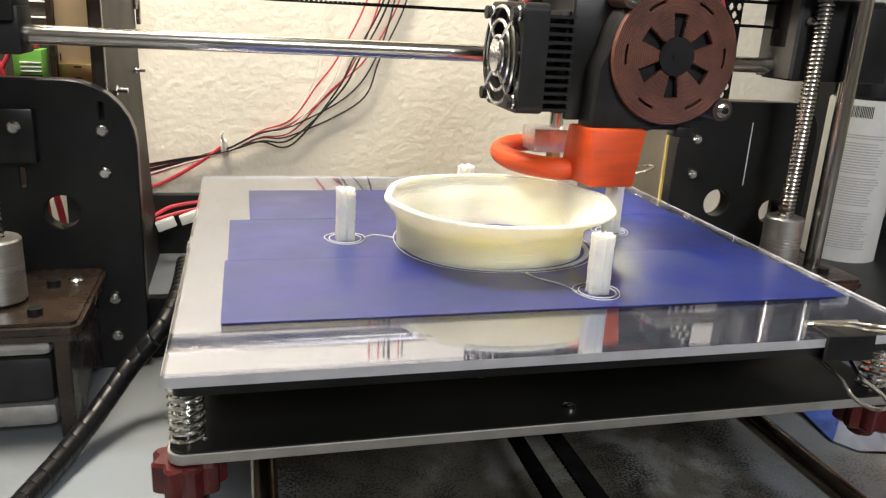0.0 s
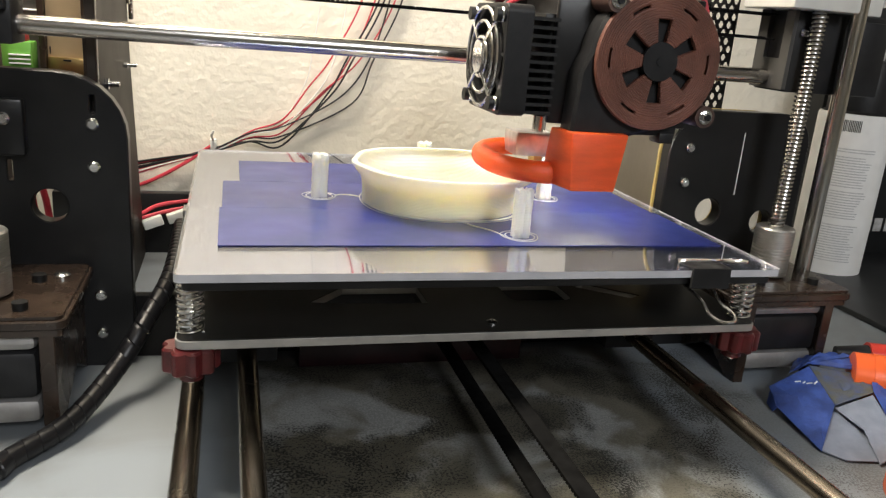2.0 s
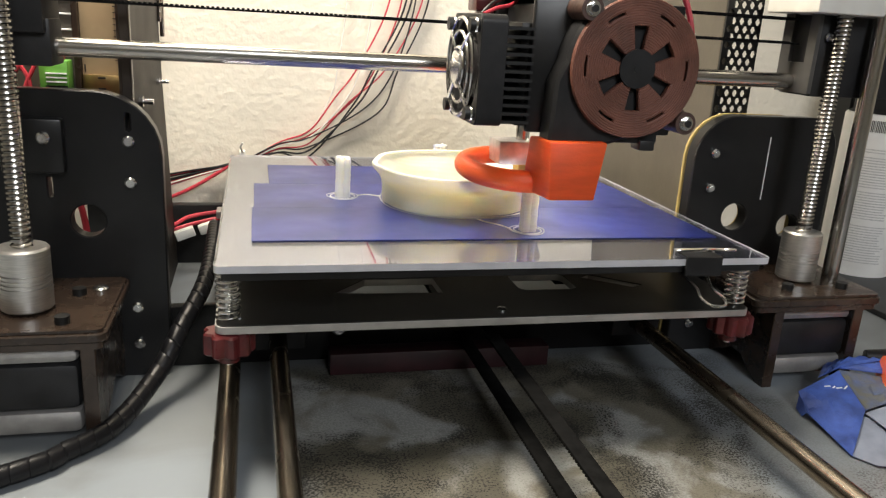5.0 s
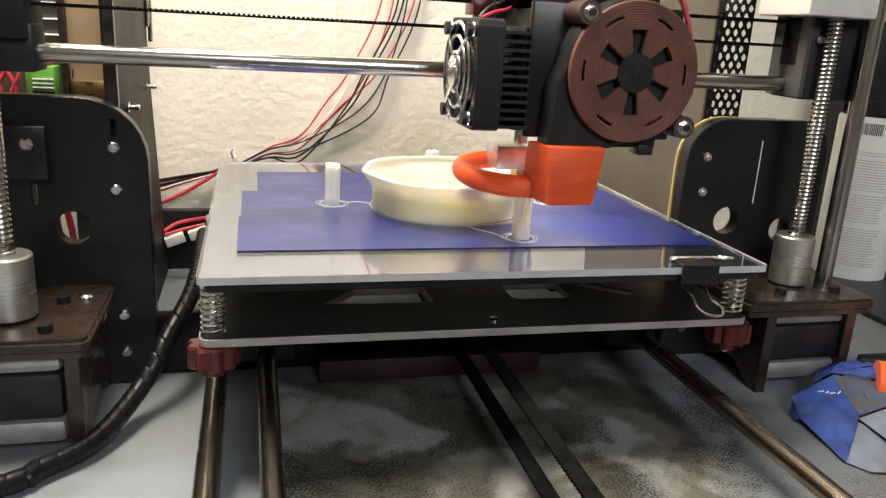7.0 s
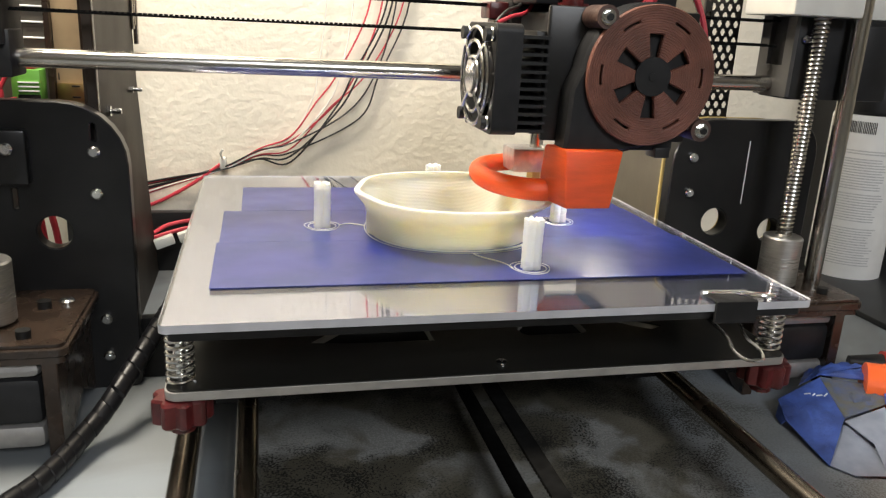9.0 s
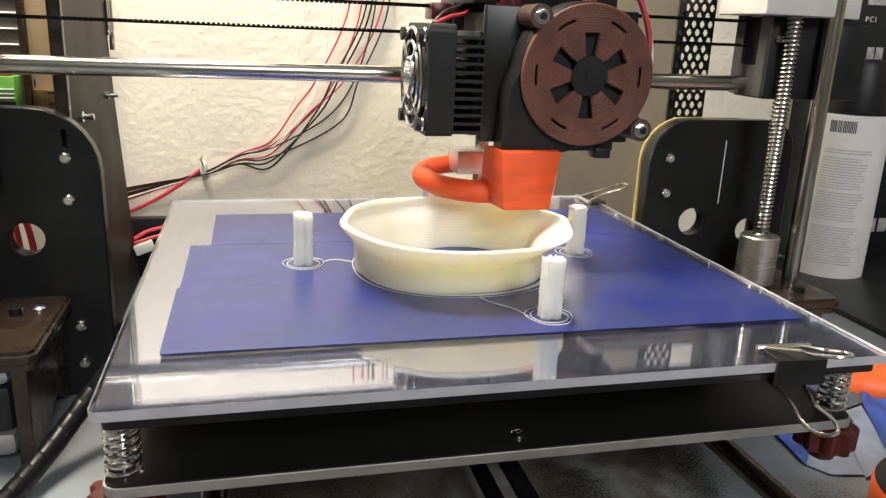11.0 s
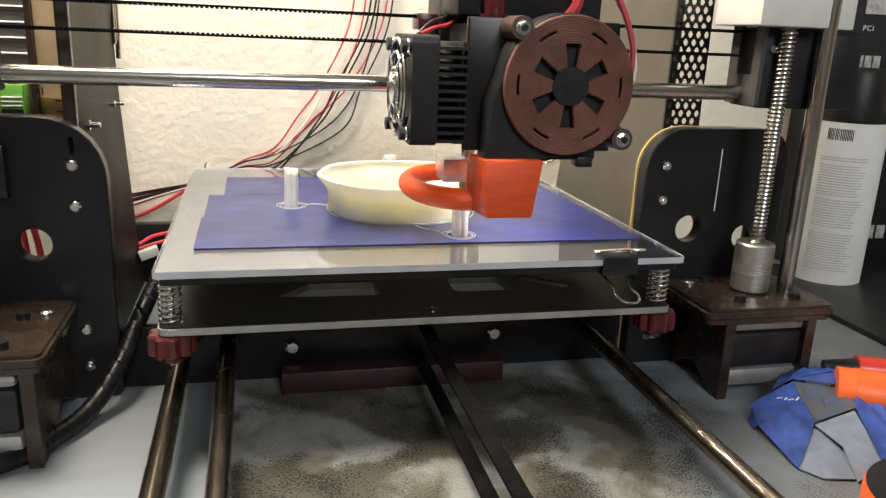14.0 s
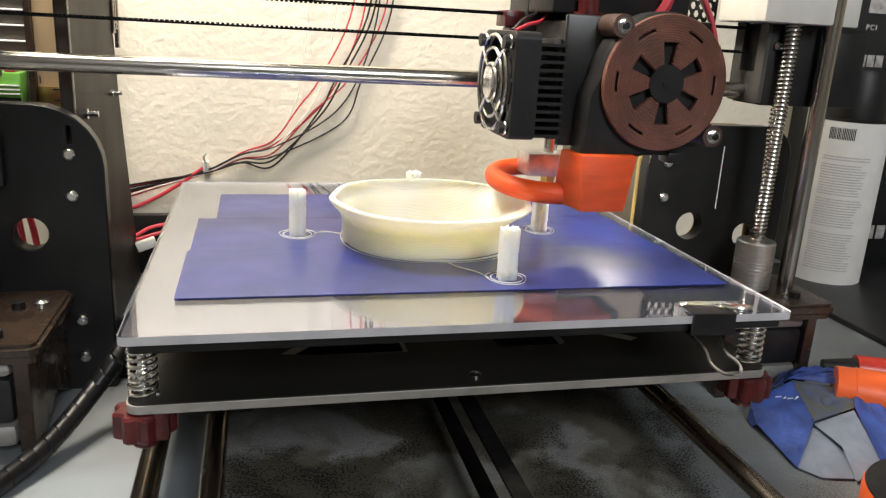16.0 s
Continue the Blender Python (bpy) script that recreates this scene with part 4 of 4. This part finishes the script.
for k, (m, x_top, x_rod, x_low, z_in) in enumerate(strands):
    x_top, x_rod, x_low = x_top - 0.006, x_rod - 0.004, x_low - 0.002
    z_low = 0.1126 + (x_low + 0.043) * -0.35
    w = rng.uniform(-0.0012, 0.0012)
    pts = [(left_end[0], left_end[1] + (k - 4) * 0.0014), (-0.135, 0.0585 + (k - 4) * 0.0007), (joint[0], joint[1] + w), (-0.080, 0.5 * (joint[1] + z_in) + 0.003 + w),
           (-0.059, z_in), (x_low, z_low), (x_rod, 0.131), (x_top, 0.171), (x_top + 0.3 * (x_top - x_rod), 0.215), (x_top + 0.35 * (x_top - x_rod), 0.25)]
    pts = [(x, 0.2575 - 0.001 * (k % 3), z) for x, z in pts]
    word = {M_red: "red", M_wblack: "black", M_wwhite: "white"}[m]
    lone("wire", tube(B(), pts, 0.00045 if m == M_wwhite else rng.uniform(0.0005, 0.00065), 7, 8), m, pts[2], f"thin {word} wire hanging against the cream wall", "wire", "wires on the wall")
bm = box(B(), -0.1057, -0.1012, 0.255, 0.2618, 0.066, 0.0745, 0.001)
tube(bm, [(-0.1035, 0.255, 0.074), (-0.1045, 0.251, 0.078), (-0.103, 0.250, 0.081)], 0.0008, 6, 4)
lone("cable_tie", bm, M_white_plastic, (-0.1035, 0.26, 0.066), "clear white cable clip on the wall", "cable tie")
for pts, m, r in ((((-0.18, 0.24, 0.020), (-0.15, 0.235, 0.028), (-0.135, 0.24, 0.034), (-0.10, 0.245, 0.038)), M_red, 0.0013),
                  (((-0.18, 0.235, 0.018), (-0.15, 0.232, 0.026), (-0.13, 0.236, 0.031), (-0.10, 0.24, 0.036)), M_red, 0.0013),
                  (((-0.168, 0.2565, 0.036), (-0.143, 0.2555, 0.046), (-0.122, 0.2555, 0.058), (-0.105, 0.2565, 0.070)), M_red, 0.0012),
                  (((-0.178, 0.130, 0.0), (-0.177, 0.128, 0.05), (-0.181, 0.126, 0.08), (-0.19, 0.125, 0.125)), M_red, 0.0016),
                  (((-0.182, 0.130, 0.0), (-0.183, 0.128, 0.05), (-0.186, 0.126, 0.08), (-0.197, 0.125, 0.125)), M_red, 0.0016)):
    lone("wire", tube(B(), pts, r, 7, 8), m, pts[1], "red wire behind the printer frame", "wire", "wires behind the frame")
for q in ((-0.139, 0.222, 0.027), (-0.125, 0.226, 0.030)):
    lone("wire_connector", box(B(), q[0] - 0.006, q[0] + 0.006, q[1] - 0.003, q[1] + 0.003, q[2] - 0.003, q[2] + 0.003, 0.0008,
                               Matrix.Translation(q) @ pose(0, 0, 0, 0, -18, 10) @ Matrix.Translation(-Vector(q))), M_white_plastic, q,
         "small white wire connector behind the frame", "connector", "wire connectors")


# ---- bed cable in its spiral wrap ----
# its course from the bed's rear corner to the table, for three places of the bed
COURSE = [
    (-0.1015, [(-0.119, 0.0985, 0.042), (-0.1185, 0.055, 0.043), (-0.123, 0.032, 0.0375), (-0.1355, 0.024, 0.024), (-0.148, 0.005, 0.011), (-0.160, -0.024, 0.0045), (-0.175, -0.07, 0.0045), (-0.21, -0.15, 0.0045)]),
    (-0.0137, [(-0.119, 0.186, 0.041), (-0.1185, 0.087, 0.042), (-0.1275, 0.056, 0.030), (-0.1375, 0.041, 0.014), (-0.151, 0.014, 0.006), (-0.167, -0.001, 0.0045), (-0.181, -0.012, 0.0045), (-0.27, -0.06, 0.0045)]),
    (0.0110, [(-0.119, 0.211, 0.041), (-0.1225, 0.104, 0.042), (-0.1285, 0.086, 0.030), (-0.1325, 0.067, 0.021), (-0.142, 0.052, 0.008), (-0.153, 0.033, 0.0045), (-0.169, 0.014, 0.0045), (-0.26, -0.04, 0.0045)]),
]
CABLE_BASE, SEG_LEN, SEG_N = Vector((-0.147, 0.006, 0.0)), 0.0062, 52


def cable_line(by):
    """Points along the cable for a place of the bed, as a dense smooth line."""
    (b0, p0), (b1, p1) = COURSE[:2] if by < COURSE[1][0] else COURSE[1:]
    f = (by - b0) / (b1 - b0)
    p = [Vector(u).lerp(Vector(v), f) for u, v in zip(p0, p1)]
    line = []
    for i in range(len(p) - 1):
        a, b, c, d = p[max(i - 1, 0)], p[i], p[i + 1], p[min(i + 2, len(p) - 1)]
        for k in range(24):
            t = k / 24
            line.append(0.5 * (2 * b + (c - a) * t + (2 * a - 5 * b + 4 * c - d) * t * t + (3 * b - a - 3 * c + d) * t ** 3))
    return line + [p[-1]]


def cable_poses(by):
    """Where each rigid piece of the sleeve lies, in the cable's space."""
    line, out, k, run = cable_line(by), [], 0, 0.0
    for i in range(SEG_N):
        want = (i + 0.5) * SEG_LEN
        while k < len(line) - 2 and run + (line[k + 1] - line[k]).length < want:
            run += (line[k + 1] - line[k]).length
            k += 1
        d = (line[k + 1] - line[k]).normalized()
        at = line[k] + d * (want - run) - CABLE_BASE
        out.append(Matrix.Translation(at) @ d.to_track_quat("Z", "Y").to_matrix().to_4x4())
    return out


def bed_cable():
    t = thing("bed_cable", CABLE_BASE, "black spiral-wrapped cable curving over the table", "cable")
    h, pieces = SEG_LEN / 2, []
    bm = lathe(B(), [(0.0030, -h - 0.0012), (0.0036, -h - 0.0006), (0.00395, -h + 0.0008), (0.00395, h - 0.0004), (0.0036, h), (0.0030, h + 0.0010)], (0, 0, 0), 18)
    # the wrap's cut edge runs slantwise round each piece
    for v in bm.verts:
        v.co.z += v.co.x * 0.35
    first = part("sleeve_piece", bm, M_sleeve)
    first.parent = t
    pieces.append(first)
    for k in range(SEG_N - 1):
        ob = new("sleeve_piece", first.data)
        ob.parent = t
        pieces.append(ob)
    return pieces


cable_pieces = bed_cable()


# ---- control board beside the left upright ----
def control_board():
    t = thing("control_board", (-0.19, 0.2, 0.0), "control board with green terminals in a tan open case", "circuit board")
    part("case_back", box(B(), -0.1880, -0.1660, 0.200, 0.204, 0.096, 0.30, 0.0005), M_case, t, "tan case wall with printed marks")
    part("case_rail", box(B(), -0.1910, -0.1881, 0.195, 0.204, 0.096, 0.30, 0.0003), M_edge, t)
    part("case_shelf", box(B(), -0.1879, -0.1661, 0.1985, 0.1998, 0.1155, 0.1255, 0.0003), M_brass, t, "brownish brass strip")
    for k in range(11):
        part("printed_mark", box(B(), -0.1706, -0.1690, 0.1994, 0.1999, 0.1335 + k * 0.0032, 0.1340 + k * 0.0032), M_black, t)
    for z in (0.1175, 0.1235):
        part("printed_mark", box(B(), -0.1800, -0.1760, 0.1979, 0.1984, z, z + 0.0009), M_black, t)
    part("printed_mark", box(B(), -0.1868, -0.1862, 0.1994, 0.1999, 0.127, 0.131), M_black, t)
    part("side_plate", box(B(), -0.225, -0.1911, 0.200, 0.204, 0.096, 0.30, 0.0005), M_tan, t)
    for k in range(6):
        part("louvre", box(B(), -0.2070, -0.1915, 0.1975, 0.1998, 0.1405 + k * 0.0082, 0.1415 + k * 0.0082, 0.0003), M_bar_white, t)
        part("louvre_gap", box(B(), -0.2070, -0.1915, 0.1990, 0.1998, 0.1388 + k * 0.0082, 0.1402 + k * 0.0082), M_tan, t)
    tb = part("terminal_block", box(B(), -0.2060, -0.1920, 0.182, 0.196, 0.112, 0.1335, 0.0006), M_green, t, "green screw terminal block")
    part("terminal_front", box(B(), -0.2030, -0.1922, 0.1812, 0.1819, 0.112, 0.1205), M_black, tb)
    for k in range(3):
        part("terminal_rib", box(B(), -0.2025, -0.1925, 0.1806, 0.1819, 0.1222 + k * 0.0022, 0.1228 + k * 0.0022), M_bar_white, tb)
    part("red_block", box(B(), -0.2000, -0.1945, 0.184, 0.192, 0.1336, 0.1375, 0.0005), M_red, tb)
    for k in range(5):
        x = -0.2095 - k * 0.0038
        part("wire", tube(B(), [(x - 0.008, 0.178 - k * 0.002, 0.10), (x - 0.002 + 0.006 * (k % 2), 0.176, 0.120), (x + 0.005 - 0.008 * (k % 2), 0.177, 0.138), (x - 0.001, 0.18, 0.158)], 0.0011, 7, 6), M_red, t)
    return t


control_board()


# ---- things at the side ----


def spray_bottle():
    cx, cy, r = 0.3455, 0.197, 0.0255
    t = thing("spray_can", (cx, cy, 0.0), "white spray can with black shoulder and small grey print", "spray can")
    bm = lathe(B(), [(r - 0.003, 0.0), (r, 0.003), (r, 0.119), (r - 0.001, 0.1205)], (cx, cy, 0), 40)
    b = part("can_body", bm, M_paper, t)
    bm = lathe(B(), [(r - 0.002, 0.1207), (r - 0.0045, 0.1225), (r - 0.005, 0.154), (r - 0.007, 0.157), (r - 0.014, 0.158)], (cx, cy, 0), 40)
    cap = part("can_cap", bm, M_black_plastic, t, "black plastic cap")
    rng = random.Random(2)

    def band(a0, a1, z0, z1, m, parent, rr):
        bm = B()
        n = 8
        lo = [bm.verts.new((cx + rr * math.cos(radians(a0 + (a1 - a0) * k / n)), cy + rr * math.sin(radians(a0 + (a1 - a0) * k / n)), z0)) for k in range(n + 1)]
        hi = [bm.verts.new((v.co.x, v.co.y, z1)) for v in lo]
        for k in range(n):
            bm.faces.new((lo[k], lo[k + 1], hi[k + 1], hi[k]))
        return part("print_line", bm, m, parent)

    for k in range(44):
        z = 0.096 - k * 0.0019
        if k in (2, 15, 27, 28):
            continue
        band(196, 262 + rng.uniform(-8, 6), z, z + 0.0008, M_fine, b, r + 0.0002)
    for k in range(16):
        a = 200 + k * 2.4
        band(a, a + rng.choice((0.7, 1.2)), 0.1085, 0.1165, M_black, b, r + 0.0002)
    return t


spray_bottle()


def carton():
    t = thing("black_carton", (0.40, 0.26, 0.0), "black graphics card carton with grey lettering", "box")
    b = part("carton_body", box(B(), 0.345, 0.60, 0.232, 0.294, 0.0, 0.32, 0.001), M_box, t)
    for x0, x1, z0, z1 in ((0.372, 0.40, 0.196, 0.214), (0.371, 0.3772, 0.150, 0.166), (0.3787, 0.3849, 0.150, 0.166), (0.3864, 0.3926, 0.150, 0.166), (0.411, 0.4175, 0.022, 0.033), (0.420, 0.428, 0.022, 0.033), (0.431, 0.439, 0.022, 0.033)):
        part("print_bar", box(B(), x0, x1, 0.2314, 0.2319, z0, z1), M_bar, b)
    cu = bpy.data.curves.new("lettering", "FONT")
    cu.body, cu.size, cu.extrude = "PCI", 0.0055, 0.0001
    cu.space_character = 1.3
    ob = new("lettering", cu)
    me = bpy.data.meshes.new_from_object(ob.evaluated_get(bpy.context.evaluated_depsgraph_get()))
    bpy.data.objects.remove(ob)
    bm = bmesh.new()
    bm.from_mesh(me)
    bmesh.ops.transform(bm, matrix=Matrix.Translation((0.372, 0.2316, 0.184)) @ pose(0, 0, 0, 90, 0, 0), verts=bm.verts)
    part("lettering", bm, M_bar_white, b)
    return t


carton()
lone("black_tray", box(B(), 0.2915, 0.62, -0.05, 0.229, 0.0, 0.004, 0.001), M_box, (0.4, 0.16, 0), "flat dark sheet under the spray can", "mat")


def tube_stick(name, p0, p1, r, m, label, cap_m, cap_len, category):
    p0, p1 = Vector(p0), Vector(p1)
    d = (p1 - p0).normalized()
    t = thing(name, (p0.x, p0.y, 0.0), label, category)
    bm = B()
    cyl(bm, p0 + d * cap_len, p1, r, seg=28)
    body = part("barrel", bm, m, t)
    bm = B()
    cyl(bm, p0, p0 + d * cap_len, r * (0.45 if cap_len > 0.01 else 0.93), r * (0.8 if cap_len > 0.01 else 0.97), seg=24)
    part("cap", bm, cap_m, t)
    return t, body, d


t, body, d = tube_stick("glue_tube", (0.197, 0.0065, 0.0122), (0.275, -0.045, 0.0122), 0.0120, M_orange_tube, "orange glue tube with white label on the table", M_orange_tube, 0.008, "glue")
for s, w, m in ((0.022, 0.0009, M_bar_white), (0.030, 0.020, M_paper), (0.058, 0.0009, M_bar_white)):
    bm = B()
    p = Vector((0.197, 0.0065, 0.0122)) + d * s
    cyl(bm, p, p + d * w, 0.01215, seg=28, cap=False)
    part("label_band", bm, m, body)
tube_stick("marker_pen", (0.2185, 0.0400, 0.0078), (0.32, -0.004, 0.0078), 0.0075, M_red_marker, "red marker pen with black tip on the table", M_black_plastic, 0.016, "pen")


TUB_X, TUB_Y = 0.1735, -0.0865


def tub():
    t = thing("orange_tub", (TUB_X, TUB_Y, 0.0), "orange plastic tub lid on the table", "tub")
    bm = lathe(B(), [(0.030, 0.0), (0.0315, 0.002), (0.0315, 0.0125), (0.0305, 0.0138)], (TUB_X, TUB_Y, 0), 48)
    b = part("tub_body", bm, M_orange_tube, t)
    bm = lathe(B(), [(0.0304, 0.0140), (0.0308, 0.0143), (0.0304, 0.0149), (0.028, 0.0151)], (TUB_X, TUB_Y, 0), 48)
    part("rim", bm, M_black_plastic, b, "dark rim")
    return t


tub()


def folded(bm, corners, bulge, seed, cuts=5, rough=0.0011):
    """One facet of a crumpled sheet: a fan over its corners, cut finer and slightly creased."""
    rng = random.Random(seed)
    pts = [Vector(c) for c in corners]
    mid = sum(pts, Vector()) / len(pts) + Vector((0, 0, bulge))
    grid = {}

    def vert(p, fixed):
        key = (round(p.x, 6), round(p.y, 6))
        if key not in grid:
            q = p if fixed else p + Vector((0, 0, rng.uniform(-rough, rough)))
            grid[key] = bm.verts.new((q.x, q.y, max(q.z, 0.0006)))
        return grid[key]

    n = cuts + 1
    for a, b in zip(pts, pts[1:] + pts[:1]):
        rows = [[vert(mid + (a - mid) * (i / n) + (b - a) * (j / n), i == n) for j in range(i + 1)] for i in range(n + 1)]
        for i in range(n):
            for j in range(i + 1):
                bm.faces.new((rows[i][j], rows[i + 1][j], rows[i + 1][j + 1]))
                if j < i:
                    bm.faces.new((rows[i][j], rows[i + 1][j + 1], rows[i][j + 1]))
    return bm


def thicken(bm, d):
    bmesh.ops.recalc_face_normals(bm, faces=bm.faces)
    r = bmesh.ops.extrude_face_region(bm, geom=list(bm.faces))
    bmesh.ops.translate(bm, vec=(0, 0, d), verts=[v for v in r["geom"] if isinstance(v, bmesh.types.BMVert)])
    return bm


def tape_scrap():
    t = thing("tape_scrap", (0.18, 0.0, 0.0), "crumpled blue masking tape scrap on the table", "tape scrap")
    flap = folded(B(), [(0.153, 0.008, 0.007), (0.149, -0.004, 0.003), (0.1448, -0.0385, 0.0012), (0.167, -0.018, 0.010), (0.179, 0.014, 0.0135)], 0.002, 1)
    flap = thicken(flap, 0.0004)
    tree = BVHTree.FromBMesh(flap)
    f = part("flap", flap, M_tape_matt, t)
    part("curl", thicken(folded(B(), [(0.1545, 0.0085, 0.0076), (0.150, -0.0045, 0.0036), (0.1475, -0.0035, 0.0008), (0.1500, 0.004, 0.0008)], 0.001, 7, 2, 0.0003), 0.0003), M_tape_matt, t)
    part("fold", thicken(folded(B(), [(0.179, 0.0142, 0.0138), (0.167, -0.0182, 0.0102), (0.190, -0.015, 0.0135), (0.205, 0.003, 0.0125)], -0.001, 2), 0.0004), M_tape_dusty, t, "dusty grey-blue fold of the tape")
    part("strip", thicken(folded(B(), [(0.178, 0.015, 0.0148), (0.209, 0.0145, 0.017), (0.2145, -0.002, 0.0145), (0.205, 0.002, 0.0150)], 0.001, 3), 0.0004), M_tape_matt, t)
    part("strip", thicken(folded(B(), [(0.2145, -0.002, 0.0145), (0.2045, 0.0025, 0.0145), (0.190, -0.0148, 0.0142), (0.180, -0.046, 0.0035), (0.198, -0.054, 0.001)], 0.0015, 4), 0.0004), M_tape_matt, t)
    part("roll", thicken(folded(B(), [(0.170, 0.016, 0.0095), (0.180, 0.0145, 0.0152), (0.207, 0.0165, 0.0165), (0.2125, 0.029, 0.011), (0.206, 0.040, 0.001), (0.188, 0.034, 0.0075)], 0.005, 5), 0.0004), M_tape_matt, t)
    for k in range(6):
        x, y = 0.1655 + 0.0019 * k, 0.0045 - 0.0016 * k
        hit = tree.ray_cast(Vector((x, y, 0.1)), Vector((0, 0, -1)))[0]
        if hit:
            m = Matrix.Translation(hit) @ pose(0, 0, 0, 10, -20, 25 if k % 2 else -40)
            part("print_bar", box(B(), -0.0013, 0.0013, -0.0003, 0.0003, -0.0001, 0.0004, 0, m), M_bar_white, f)
    return t


tape_scrap()
lone("paper_scrap", thicken(folded(B(), [(0.1665, -0.0190, 0.0092), (0.1890, -0.0160, 0.0128), (0.1825, -0.044, 0.0030), (0.163, -0.051, 0.001), (0.169, -0.034, 0.0068)], 0.001, 8, 3, 0.0004), 0.0004), M_paper_blue,
     (0.175, -0.03, 0), "pale grey backing paper under the blue tape", "paper")
lone("paper_scrap", thicken(folded(B(), [(0.1455, -0.037, 0.0008), (0.1655, -0.0195, 0.0078), (0.177, -0.026, 0.0055), (0.174, -0.038, 0.0030), (0.166, -0.049, 0.0008), (0.151, -0.046, 0.0008)], 0.0005, 9, 3, 0.0003), 0.0004), M_paper_blue,
     (0.157, -0.035, 0), "torn pale blue paper scrap beside the tape", "paper")


def motions():
    for ob in on_bed:
        p = ob.location.copy()
        walk(ob, [(t, pose(p.x, p.y + by, p.z)) for t, by, cx in TRAVEL])
    lies = [(t, cable_poses(by)) for t, by, cx in TRAVEL]
    for k, ob in enumerate(cable_pieces):
        walk(ob, [(t, m[k]) for t, m in lies])
    p = carriage.location.copy()
    walk(carriage, [(t, pose(p.x + cx, p.y, p.z)) for t, by, cx in TRAVEL])


motions()
